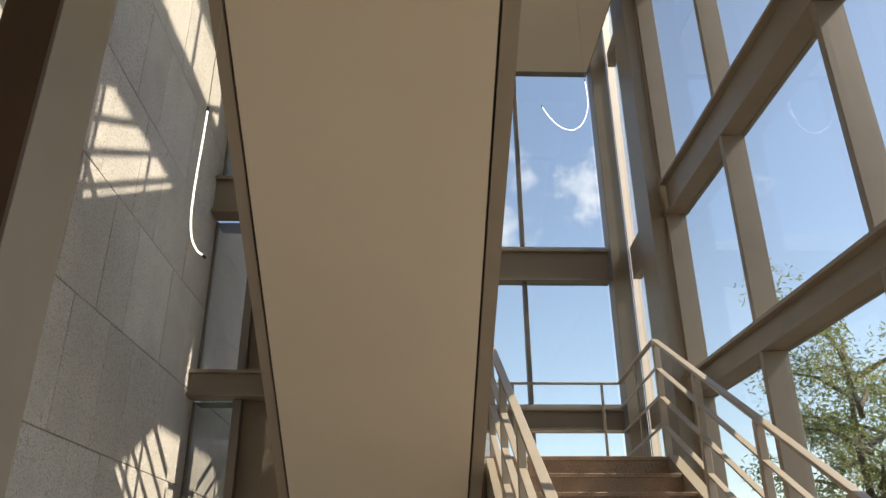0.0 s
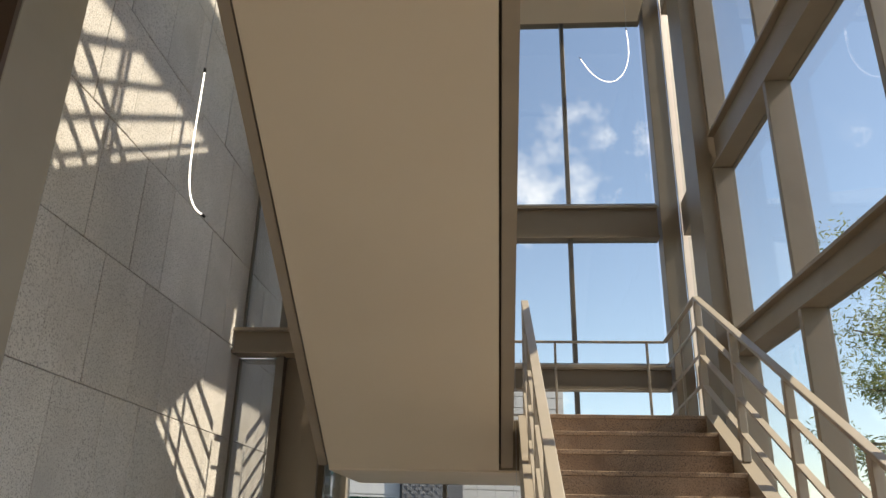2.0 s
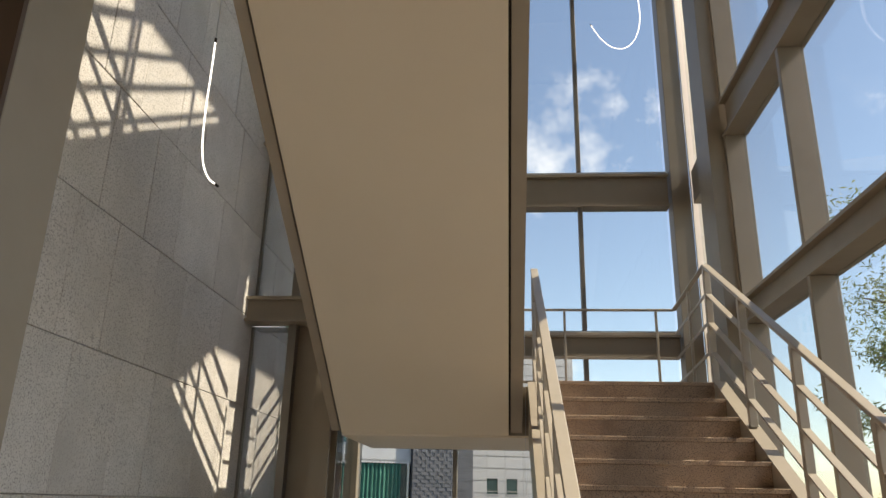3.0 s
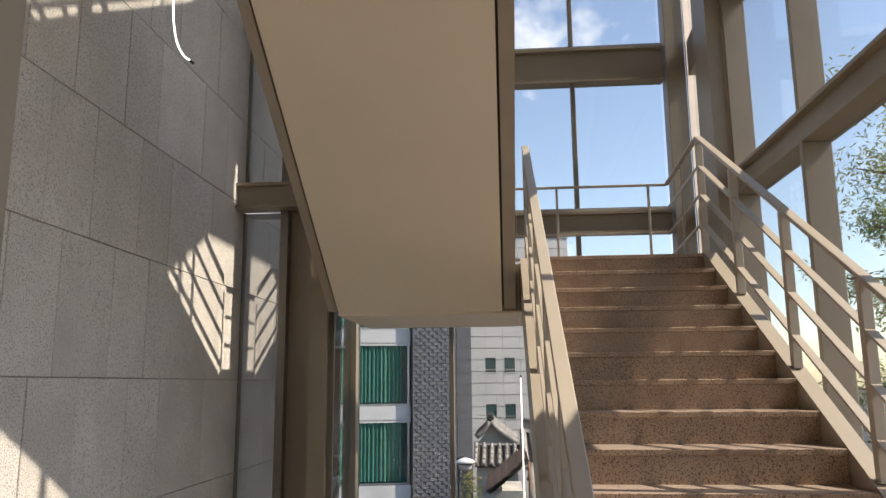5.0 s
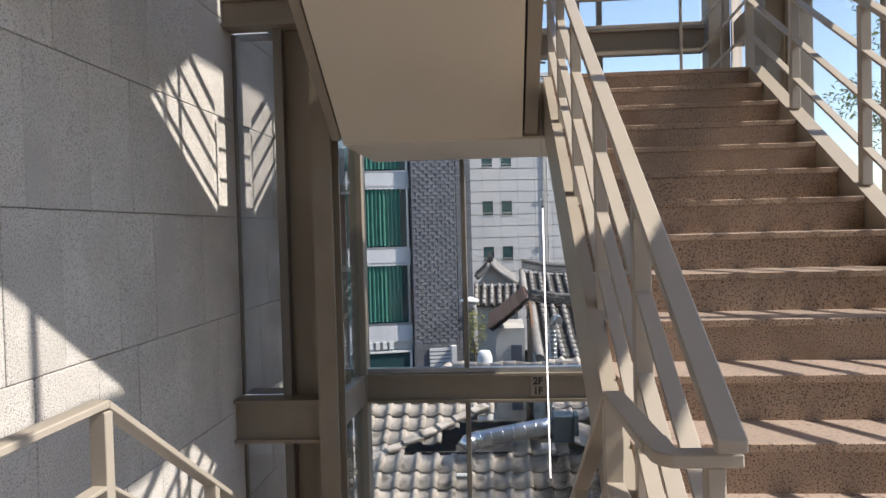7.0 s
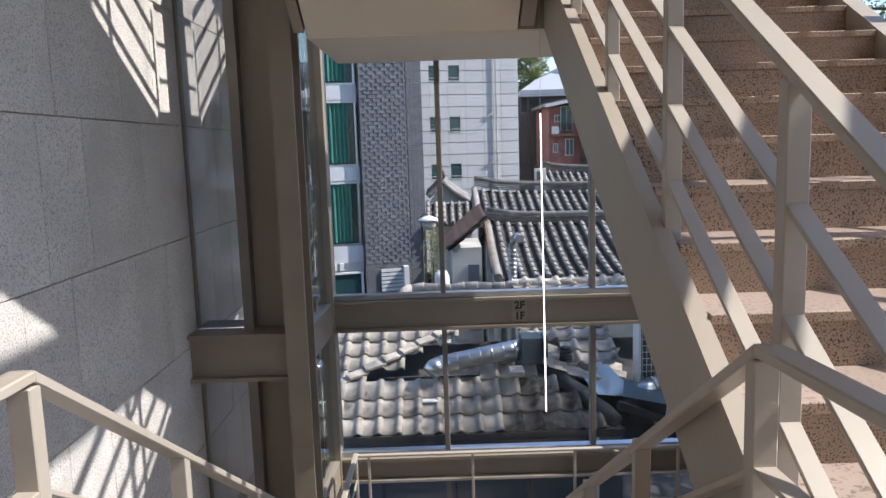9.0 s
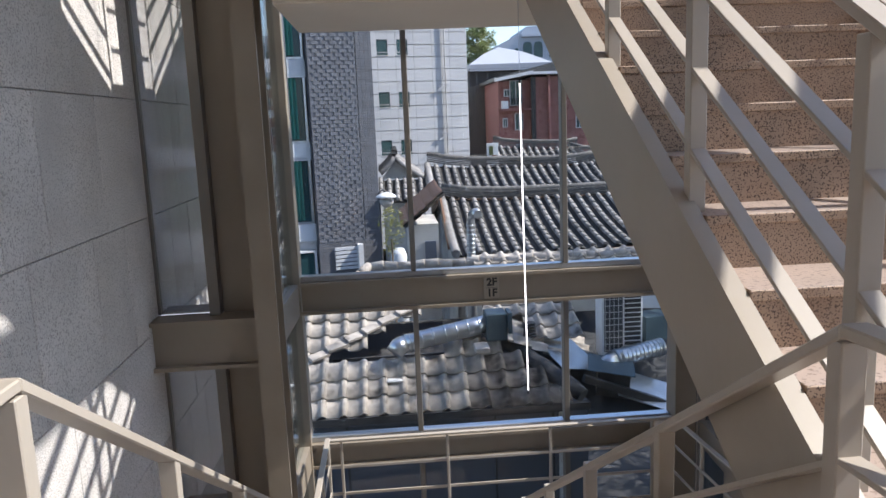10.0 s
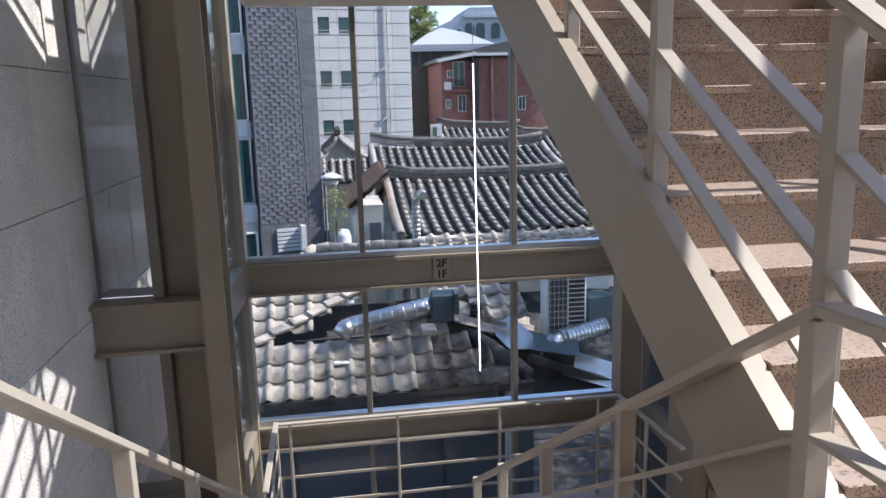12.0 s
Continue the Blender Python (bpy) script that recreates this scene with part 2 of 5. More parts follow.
def tube(bm, pts, r, n=8, caps=True):
    pts = [Vector(p) for p in pts]
    rings = []
    for k, p in enumerate(pts):
        d = (pts[min(k + 1, len(pts) - 1)] - pts[max(k - 1, 0)]).normalized()
        a = d.cross(Vector((0, 0, 1)) if abs(d.z) < 0.9 else Vector((1, 0, 0))).normalized()
        b = d.cross(a)
        rr = r[k] if isinstance(r, (list, tuple)) else r
        rings.append([bm.verts.new(p + rr * (math.cos(2 * math.pi * i / n) * a + math.sin(2 * math.pi * i / n) * b)) for i in range(n)])
    for p, q in zip(rings, rings[1:]):
        for i in range(n):
            bm.faces.new((p[i], p[(i + 1) % n], q[(i + 1) % n], q[i])).smooth = n > 6
    if caps:
        bm.faces.new(rings[0][::-1])
        bm.faces.new(rings[-1])


def prism(bm, outline, axis, a, b):
    """An outline of two coordinates drawn out along an axis from a to b."""
    def place(p, v):
        return {"x": (v, p[0], p[1]), "y": (p[0], v, p[1]), "z": (p[0], p[1], v)}[axis]
    one, two = ([bm.verts.new(place(p, v)) for p in outline] for v in (a, b))
    k = len(outline)
    bm.faces.new(one)
    bm.faces.new(two[::-1])
    for i in range(k):
        bm.faces.new((one[i], two[i], two[(i + 1) % k], one[(i + 1) % k]))


def sweep(bm, outline, a, b):
    """An outline of offsets across x and up z, drawn straight from a to b."""
    one, two = ([bm.verts.new((p[0] + o[0], p[1], p[2] + o[1])) for o in outline] for p in (a, b))
    k = len(outline)
    bm.faces.new(one)
    bm.faces.new(two[::-1])
    for i in range(k):
        bm.faces.new((one[i], two[i], two[(i + 1) % k], one[(i + 1) % k]))


def part(name, bm, mat, parent=None, label="", bevel=0.0):
    bmesh.ops.recalc_face_normals(bm, faces=bm.faces)
    if bevel:
        bmesh.ops.bevel(bm, geom=bm.edges[:], offset=bevel, segments=1, affect="EDGES", clamp_overlap=True)
    me = bpy.data.meshes.new(name)
    bm.to_mesh(me)
    bm.free()
    me.materials.append(mat)
    ob = new(name, me)
    ob.parent = parent
    if label:
        tagged(ob, label)
    return ob


def boxpart(name, dims, mat, parent=None, label="", bevel=0.004):
    bm = bmesh.new()
    box(bm, *dims)
    return part(name, bm, mat, parent, label, bevel)


def thing(name, label, category, at=(0, 0, 0), group="", kind=""):
    ob = new(name)
    ob.location = at
    ob.empty_display_size = 0.1
    return tagged(ob, label, category, group, kind)


# ---- levels and lines of the plan ----
FLOOR = 0.0
LAND_UP, LAND_DOWN, FLOOR_UP, LAND_TOP = 2.72, -2.15, 5.44, 8.16
XW = -2.2            # face of the stone wall
GLASS_Y = 8.48       # far glass
RISE, GOING = 0.17, 0.285
TOP_Y = 6.73         # nosing at the half landing
RX0, RX1 = 0.53, 1.92    # flight up
LX0, LX1 = -1.08, 0.28   # flights over and under
OVX0, OV_Y, OV_GOING = -1.155, 2.678, 0.262   # flight overhead

# ---- structure ----
RGX_IN = 2.30
ground_bm = bmesh.new()
box(ground_bm, -400, 400, -100, 600, -4.9, -4.7)
tagged(part("ground", ground_bm, ASPHALT), "dark grey asphalt ground of the street", "ground", kind="structure")


def hollow_slab(name, x0, x1, y0, y1, z0, z1, mat, label, cat):
    return tagged(boxpart(name, (x0, x1, y0, y1, z0, z1), mat, None, "", 0), label, cat, kind="structure")


# near landing (floor two), behind it a plain hall that closes the place
hollow_slab("floor", XW, RGX_IN, -4.0, 2.2, FLOOR - 0.35, FLOOR, FLOORSTONE, "polished brown granite landing floor", "floor")
hollow_slab("floor_edge", LX0 - 0.05, LX1 + 0.2, 2.2, 3.32, FLOOR - 0.35, FLOOR, FLOORSTONE, "granite landing edge before the stairs", "floor")
hollow_slab("floor_upper", XW, RGX_IN, -4.0, 2.46, FLOOR_UP - 0.4, FLOOR_UP, SOFFIT, "cream underside of the upper floor", "ceiling")
hollow_slab("wall_back", XW - 0.3, 3.3, -4.3, -4.0, -4.7, 11.8, PLASTER, "plain white plaster wall", "wall")
# unseen ceiling; its height and right edge let a sliver of sun in
hollow_slab("ceiling", XW - 0.3, 2.56, -4.3, 8.7, 11.8, 12.1, PLASTER, "plain white ceiling", "ceiling")
hollow_slab("floor_lower", XW - 0.3, 3.3, -4.3, 8.7, -4.7, -4.55, FLOORSTONE, "granite floor of the storey below", "floor")
hollow_slab("wall_side", 3.0, 3.3, -4.0, -3.9, -4.7, 11.8, PLASTER, "plain white plaster wall", "wall")


# far glass: beams, mullions, panes
def i_beam(name, axis, a, b, c0, c1, z0, z1, mat, label, inner=1):
    """A beam with top and bottom flange along x or y; c0, c1: its front and back across."""
    bm = bmesh.new()
    f = 0.028
    if inner > 0:
        w = c0 + 0.06
        line = [(c0, z0), (c1, z0), (c1, z1), (c0, z1), (c0, z1 - f), (w, z1 - f), (w, z0 + f), (c0, z0 + f)]
    else:
        w = c1 - 0.06
        line = [(c1, z0), (c0, z0), (c0, z1), (c1, z1), (c1, z1 - f), (w, z1 - f), (w, z0 + f), (c1, z0 + f)]
    prism(bm, line, axis, a, b)
    return tagged(part(name, bm, mat), label, "beam", "steel beams", "structure")


FAR_X0, FAR_X1 = -1.32, 2.10
BEAMS = ((-1.62, -1.38), (-0.15, 0.14), (3.26, 3.50), (4.98, 5.38), (8.0, 8.22))
for z0, z1 in BEAMS:
    i_beam("beam_far", "x", FAR_X0, FAR_X1, GLASS_Y, GLASS_Y + 0.18, z0, z1, STEEL, "taupe painted steel beam before the glass")
    bm = bmesh.new()
    box(bm, FAR_X0, FAR_X1, GLASS_Y + 0.06, GLASS_Y + 0.16, z1 + 0.002, z1 + 0.05)
    tagged(part("trim_sill", bm, SILVER, None, "", 0.004), "silver aluminium sill along the glass", "sill", kind="structure")


def mullion(x, w, y0, y1, z0, z1, mat=FRAME, label="slim dark taupe window mullion"):
    bm = bmesh.new()
    box(bm, x - w / 2, x + w / 2, y0, y1, z0, z1)
    return tagged(part("mullion", bm, mat, None, "", 0.005), label, "mullion", "mullions", "structure")


levels = [-4.55] + [z for pair in BEAMS for z in pair] + [11.8]
for k in range(0, len(levels), 2):
    za, zb = levels[k] + (0.052 if k else 0), levels[k + 1]
    for x in (-0.285, 1.10):
        mullion(x, 0.048, GLASS_Y + 0.03, GLASS_Y + 0.14, za, zb)
    # the panes
    for xa, xb in ((FAR_X0, -0.285), (-0.285, 1.10), (1.10, FAR_X1)):
        bm = bmesh.new()
        box(bm, xa + 0.03, xb - 0.03, GLASS_Y + 0.10, GLASS_Y + 0.108, za, zb)
        tagged(part("window_pane", bm, GLASS), "clear glass pane of the stairwell front", "window pane", "far panes", "structure")

mullion(-1.365, 0.14, GLASS_Y - 0.02, GLASS_Y + 0.2, -4.55, 11.8, STEEL, "taupe steel corner post of the glass bay")
mullion(2.222, 0.205, GLASS_Y - 0.03, GLASS_Y + 0.2, -4.55, 11.8, STEEL, "taupe steel corner post of the glass bay")
# added cream strip behind the corner post, set aslant so the sun brightens it
bm = bmesh.new()
prism(bm, [(2.328, GLASS_Y - 0.03), (2.335, GLASS_Y - 0.04), (2.47, GLASS_Y + 0.09), (2.463, GLASS_Y + 0.10)], "z", -4.55, 11.8)
tagged(part("trim_corner", bm, RAILPAINT), "cream strip added aslant by the corner post to catch the sun", "trim", kind="structure")

# returns of the bay and their panes
for side, xa, xb in ((-1, -1.36, -1.40), (1, 2.40, 2.36)):
    for z0, z1 in BEAMS:
        bm = bmesh.new()
        ya, yb = (7.45, GLASS_Y) if side < 0 else (7.56, GLASS_Y - 0.04)
        vs = box(bm, 0, 0.10, ya, yb, z0, z1)
        for v in vs:
            v.co.x += (xb if v.co.y < 8 else xa) - 0.05
        tagged(part("beam_return", bm, STEEL, None, "", 0.004), "taupe steel beam of the bay's side", "beam", "steel beams", "structure")
    for k in range(0, len(levels), 2):
        bm = bmesh.new()
        vs = box(bm, 0, 0.008, 7.45 if side < 0 else 7.56, GLASS_Y - 0.02, levels[k], levels[k + 1])
        for v in vs:
            v.co.x += (xb if v.co.y < 8 else xa)
        tagged(part("window_pane", bm, GLASS), "clear glass pane of the bay's side", "window pane", "side panes", "structure")
    if side < 0:
        bm = bmesh.new()
        box(bm, xa - 0.09, xa - 0.03, 8.1, 8.16, -4.55, 11.8)
        tagged(part("mullion", bm, STEEL, None, "", 0.004), "slim taupe post of the bay's side", "mullion", "mullions", "structure")

# steel columns at the bay's corners
bm = bmesh.new()
prism(bm, [(-1.458, 7.12), (-1.30, 7.12), (-1.30, 7.15), (-1.355, 7.15), (-1.355, 7.42), (-1.30, 7.42), (-1.30, 7.45), (-1.73, 7.45),
           (-1.73, 7.40), (-1.403, 7.40), (-1.403, 7.15), (-1.458, 7.15)], "z", -4.55, 11.8)
tagged(part("column_bay", bm, STEEL), "taupe painted steel section column", "column", "steel columns", "structure")
bm = bmesh.new()
prism(bm, [(2.185, 7.12), (2.318, 7.12), (2.318, 7.135), (2.52, 7.135), (2.52, 7.56), (2.185, 7.56)], "z", -4.55, 11.8)
tagged(part("column_bay", bm, STEEL), "taupe painted steel section column", "column", "steel columns", "structure")
bm = bmesh.new()
prism(bm, [(-1.48, 2.45), (-1.31, 2.45), (-1.31, 2.78), (-1.48, 2.78)], "z", -4.55, 11.8)
tagged(part("column_near", bm, STEEL, None, "", 0.006), "smooth taupe column beside the landing", "column", "steel columns", "structure")
# thin added sheet: the column's unlit side is put into its colour
hollow_slab("trim_column", -1.481, -1.309, 2.428, 2.448, -0.0, 5.04, UNLITBROWN, "thin sheet coloured dark brown for the column's unlit side", "panel")

# slim glass between the stone wall and the column
LBEAMS = ((-1.62, -1.38), (-0.17, 0.19), (3.32, 3.56), (5.16, 5.56), (8.0, 8.22))
for z0, z1 in LBEAMS:
    i_beam("beam_left", "x", XW + 0.002, -1.46, 7.16, 7.39, z0, z1, STEEL, "short taupe steel beam beside the stone wall")
llev = [-4.55] + [z for pair in LBEAMS for z in pair] + [11.8]
for k in range(0, len(llev), 2):
    bm = bmesh.new()
    box(bm, XW + 0.02, -1.80, 7.42, 7.428, llev[k], llev[k + 1])
    tagged(part("window_pane", bm, MIRRORGLASS), "narrow reflecting glass pane beside the stone wall", "window pane", "narrow panes", "structure")
    bm = bmesh.new()
    box(bm, -1.806, -1.732, 7.30, 7.45, llev[k] + 0.001, llev[k + 1] - 0.001)
    box(bm, XW + 0.001, XW + 0.022, 7.40, 7.45, llev[k] + 0.001, llev[k + 1] - 0.001)
    tagged(part("window_frame", bm, FRAME), "dark taupe frame of the narrow window", "window frame", "narrow frames", "structure")
# added wall, near black to stand for deep shade at lower right
hollow_slab("wall_yard", 3.0, 3.2, 6.6, 10.5, -4.7, 0.4, DARKPIT, "near-black wall added to darken the view past the landing", "wall")

# right glass wall
RGX = 2.32
# top two beams are unseen; their heights shape the stone wall's sun patch
RBEAMS = ((-1.62, -1.38), (-0.15, 0.19), (3.29, 3.52), (5.12, 5.51), (8.0, 8.22), (9.90, 10.88))
for z0, z1 in RBEAMS:
    i_beam("beam_right", "y", -4.0, 7.118, RGX, RGX + 0.22, z0, z1, STEEL, "taupe steel beam along the glass wall")
rlev = [-4.55] + [z for pair in RBEAMS for z in pair] + [11.8]
# bays at negative y are unseen, added so more sun brightens the hall
YS = [-3.9, -3.42, -1.90, -0.42, 1.06, 2.58, 4.10, 5.64, 7.085]
for k in range(0, len(rlev), 2):
    for ya, yb in zip(YS[:-1], YS[1:]):
        bm = bmesh.new()
        box(bm, RGX + 0.17, RGX + 0.178, ya + 0.04, yb - 0.04, rlev[k], rlev[k + 1])
        tagged(part("window_pane", bm, GLASS), "clear glass pane of the side wall", "window pane", "right panes", "structure")
    for y in YS:
        bm = bmesh.new()
        box(bm, RGX + 0.005, RGX + 0.20, y - 0.028, y + 0.028, rlev[k] + 0.001, rlev[k + 1] - 0.001)
        tagged(part("mullion", bm, STEEL, None, "", 0.004), "taupe steel mullion of the glass wall", "mullion", "mullions", "structure")


# ---- stairs ----
def faced(ob, top):
    """The upward faces take the polished stone."""
    ob.data.materials.append(top)
    for f in ob.data.polygons:
        if f.normal.z > 0.9:
            f.material_index = 1


def flight(name, x0, x1, y_top, z_top, n, going, rise, toward, label, tops=(0.01, 0.01), depth=0.40, wide=(0.095, 0.095)):
    """Steps from z_top down; toward: +1 goes down with growing y, -1 with falling y. Treads, risers, two stringers and a soffit."""
    stair = thing(name, label, "staircase", (0.5 * (x0 + x1), y_top, z_top - n * rise))
    inv = Matrix.Translation(stair.location).inverted()

    def child(nm, bm, mat, lab="", bevel=0.0):
        ob = part(nm, bm, mat, stair, lab, bevel)
        ob.matrix_parent_inverse = inv
        return ob

    for k in range(n):
        z, y = z_top - k * rise, y_top + toward * k * going
        if k:
            bm = bmesh.new()
            ya, yb = sorted((y + toward * 0.012, y - toward * (going + 0.02)))
            box(bm, x0 + 0.002, x1 - 0.002, ya, yb, z - 0.032, z)
            faced(child("tread", bm, RISER, "", 0.003), TREAD)
        else:
            bm = bmesh.new()
            ya, yb = sorted((y + toward * 0.012, y - toward * 0.30))
            box(bm, x0 + 0.002, x1 - 0.002, ya, yb, z - 0.032, z + 0.001)
            faced(child("tread", bm, RISER, "", 0.003), TREAD)
        bm = bmesh.new()
        ya, yb = sorted((y, y - toward * 0.03))
        box(bm, x0 + 0.002, x1 - 0.002, ya, yb, z - rise, z - 0.033)
        child("riser", bm, RISER)
    slope = rise / going
    y_bot = y_top + toward * n * going
    za, zb = z_top, z_top - n * rise
    # stringers: channels with their flanges outwards
    for (x, s), hi, w in zip(((x0, -1), (x1, 1)), tops, wide):
        bm = bmesh.new()
        lo = -depth
        line = [(0, hi), (s * w, hi), (s * w, lo), (0, lo)]
        sweep(bm, line, (x, y_top, za), (x, y_bot, zb))
        child("stringer", bm, STRINGER, "taupe painted steel stringer")
    bm = bmesh.new()
    prism(bm, [(y_top, za - depth + 0.006), (y_bot, zb - depth + 0.006), (y_bot, zb - depth - 0.02), (y_top, za - depth - 0.02)], "x", x0 + 0.018, x1 - 0.018)
    child("soffit", bm, SOFFIT, "cream painted board under the steps")
    bm = bmesh.new()
    prism(bm, [(y_top, za - depth + 0.05), (y_bot, zb - depth + 0.05), (y_bot, zb - depth + 0.03), (y_top, za - depth + 0.03)], "x", x0 + 0.001, x1 - 0.001)
    child("soffit_backing", bm, JOINT, "dark backing behind the soffit board's joints")
    return stair


flight("staircase", 0.482, RX1, TOP_Y, LAND_UP, 16, GOING, RISE, -1, "brown granite stairs with taupe steel stringers", (-0.01, 0.01), 0.46, (0.06, 0.095))
flight("staircase", LX0, LX1, 3.32, FLOOR, 13, 0.27, 0.16538, 1, "brown granite stairs leading down from the landing")
flight("staircase", RX0, RX1, TOP_Y, LAND_TOP, 16, GOING, RISE, -1, "granite stairs of the next storey")
flight("staircase", OVX0, LX1, OV_Y, FLOOR_UP, 16, OV_GOING, RISE, 1, "granite stairs overhead with a broad cream soffit", (0.10, 0.01), 0.415, (0.07, 0.095))


def landing(name, z, under, y0, label, y1=8.25, x0=-1.14):
    top = thing(name, label, "landing", (0.4, 7.5, under), kind="structure")
    inv = Matrix.Translation(top.location).inverted()
    for nm, dims, mat, lab in (
            ("slab", (x0, 2.02, y0, y1, under + 0.02, z - 0.03), STEEL, "taupe steel edge"),
            ("paving", (x0 + 0.01, 2.01, y0 + 0.31, y1 - 0.01, z - 0.029, z), TREAD, "polished pink granite"),
            ("underside", (x0 + 0.006, 2.0, y0 + 0.004, y1 - 0.006, under, under + 0.019), SOFFIT, "cream painted board")):
        boxpart(nm, dims, mat, top, lab, 0.003).matrix_parent_inverse = inv


landing("landing_half", LAND_UP, 2.268, 6.867, "granite half landing with a cream underside", 8.37, -1.145)
# unseen strip, added to block sun below the patch on the stone wall
tagged(boxpart("trim_kerb", (-1.157, -1.147, 6.86, 8.30, LAND_UP - 0.06, LAND_UP + 0.23), STEEL), "unseen steel strip added to cut off the wall's sun patch", "trim", kind="structure")
landing("landing_top", LAND_TOP, 7.76, 6.87, "half landing high above with a cream underside")
landing("landing_below", LAND_DOWN, LAND_DOWN - 0.4, 6.86, "granite half landing of the storey below")


# ---- railings ----
def railing(name, pts, posts, label, drops=(0.0, 0.25, 0.50, 0.75), foot=1.0, slim=False):
    # pts: the top rail's line, as bent points; posts: (x, y, top, bottom)
    rail = thing(name, label, "railing", pts[0][:2] + (posts[0][3],), group="stair railings")
    inv = Matrix.Translation(rail.location).inverted()
    for k, d in enumerate(drops):
        w, h = ((0.045, 0.02) if slim else (0.062, 0.026)) if k == 0 else ((0.012, 0.026) if slim else (0.05, 0.014))
        bm = bmesh.new()
        for a, b in zip(pts, pts[1:]):
            a, b = Vector(a) - Vector((0, 0, d)), Vector(b) - Vector((0, 0, d))
            bar(bm, a, b, w, h)
        ob = part("handrail" if k == 0 else "mid_rail", bm, RAILPAINT, rail, "", 0.004 if k == 0 else 0.002)
        ob.matrix_parent_inverse = inv
    for x, y, top, bottom in posts:
        bm = bmesh.new()
        a = 0.012 if slim else 0.027
        box(bm, x - a, x + a, y - (0.015 if slim else 0.024), y + (0.015 if slim else 0.024), bottom, top - 0.012)
        part("post", bm, RAILPAINT, rail, "", 0.003).matrix_parent_inverse = inv
    return rail


def nose(y):
    return LAND_UP - RISE / GOING * (TOP_Y - y)


UPX, DNX, RRX, WRX, OVX = 0.492, 0.375, 1.965, -1.21, -1.11
up_pts = [(UPX, y, nose(y) + 0.935) for y in (2.53, 6.80)]
railing("stair_railing", up_pts, [(UPX, y, nose(y) + 0.92, nose(y) - 0.15) for y in (3.41, 4.27, 5.13, 5.99, 6.80)],
        "taupe flat-bar railing on the stringer of the stairs up", (0.0, 0.29, 0.54, 0.79))
railing("stair_railing", [(RRX, 2.4, nose(2.4) + 0.955), (RRX, 6.83, 3.74)],
        [(RRX, y, nose(y) + 0.955, nose(y) + 0.01) for y in (2.41, 3.31, 4.21, 5.10, 6.0)] + [(RRX, 6.83, 3.74, LAND_UP + 0.01)],
        "taupe flat-bar railing along the glass side of the stairs")
for z, nm in ((LAND_UP, "landing_railing"), (LAND_DOWN, "landing_railing"), (LAND_TOP, "landing_railing")):
    t = z + 0.957
    railing(nm, [(RRX, 6.86, t + 0.08), (RRX, 8.13, t)], [(RRX, 7.5, t + 0.04, z)], "slim taupe railing at the landing's side", slim=True)
    railing(nm, [(-1.11, 8.13, t), (RRX, 8.13, t)], [(x, 8.13, t, z) for x in (-1.0, -0.07, 0.85, 1.78)],
            "slim taupe railing of round bars before the glass", slim=True)
    railing(nm, [(-1.11, 6.93, t + 0.03), (-1.11, 8.10, t + 0.03)], [(-1.11, y, t, z) for y in (6.88, 7.5, 8.10)],
            "taupe railing at the landing's open side", slim=True)


def nose_down(y):
    return FLOOR - 0.16538 / 0.27 * (y - 3.32)


dn = [(DNX, 2.65, 1.112), (DNX, 3.25, 1.09), (DNX, 6.84, 1.09 - 0.635 * 3.59)]
railing("stair_railing", dn, [(DNX, 3.27, 1.08, -0.3), (DNX, 4.2, 0.52, -0.55), (DNX, 5.1, -0.05, -1.1), (DNX, 6.0, -0.62, -1.65), (DNX, 6.8, -1.13, -2.15)],
        "taupe flat-bar railing beside the stairs down", (0.0, 0.26, 0.52, 0.78))
wr = [(WRX, 0.60, 1.06), (WRX, 3.33, 1.06), (WRX, 6.84, 1.06 - 0.635 * 3.51)]
railing("stair_railing", wr, [(WRX, 1.0, 1.05, 0.0), (WRX, 2.15, 1.05, 0.0), (WRX, 3.33, 1.05, -0.3), (WRX, 4.2, 0.52, -0.55), (WRX, 5.1, -0.05, -1.1), (WRX, 6.0, -0.62, -1.65), (WRX, 6.8, -1.13, -2.15)],
        "taupe flat-bar railing on the open side towards the stone wall", (0.0, 0.26, 0.52, 0.78))
for ox in (OVX, 0.30):
    ov = [(ox, OV_Y, FLOOR_UP + 1.06), (ox, 6.87, LAND_UP + 1.06)]
    railing("stair_railing", ov, [(ox, y, FLOOR_UP + 1.04 - 0.649 * (y - OV_Y), FLOOR_UP - 0.649 * (y - OV_Y)) for y in (2.8, 3.6, 4.4, 5.3, 6.2)],
            "taupe flat-bar railing of the flight overhead", (0.0, 0.25, 0.50, 0.75))
tp = [(UPX, y, nose(y) + 0.935 + 5.44) for y in (2.50, 6.80)]
railing("stair_railing", tp, [(UPX, y, nose(y) + 0.92 + 5.44, nose(y) + 5.44) for y in (2.6, 3.44, 4.35, 5.26, 6.17, 6.80)],
        "taupe flat-bar railing of the stairs above", (0.0, 0.29, 0.54, 0.79))
tp = [(RRX, y, nose(y) + 0.955 + 5.44) for y in (2.50, 6.80)]
railing("stair_railing", tp, [(RRX, y, nose(y) + 0.92 + 5.44, nose(y) + 5.44) for y in (2.6, 3.44, 4.35, 5.26, 6.17, 6.80)],
        "taupe flat-bar railing of the stairs above", (0.0, 0.29, 0.54, 0.79))
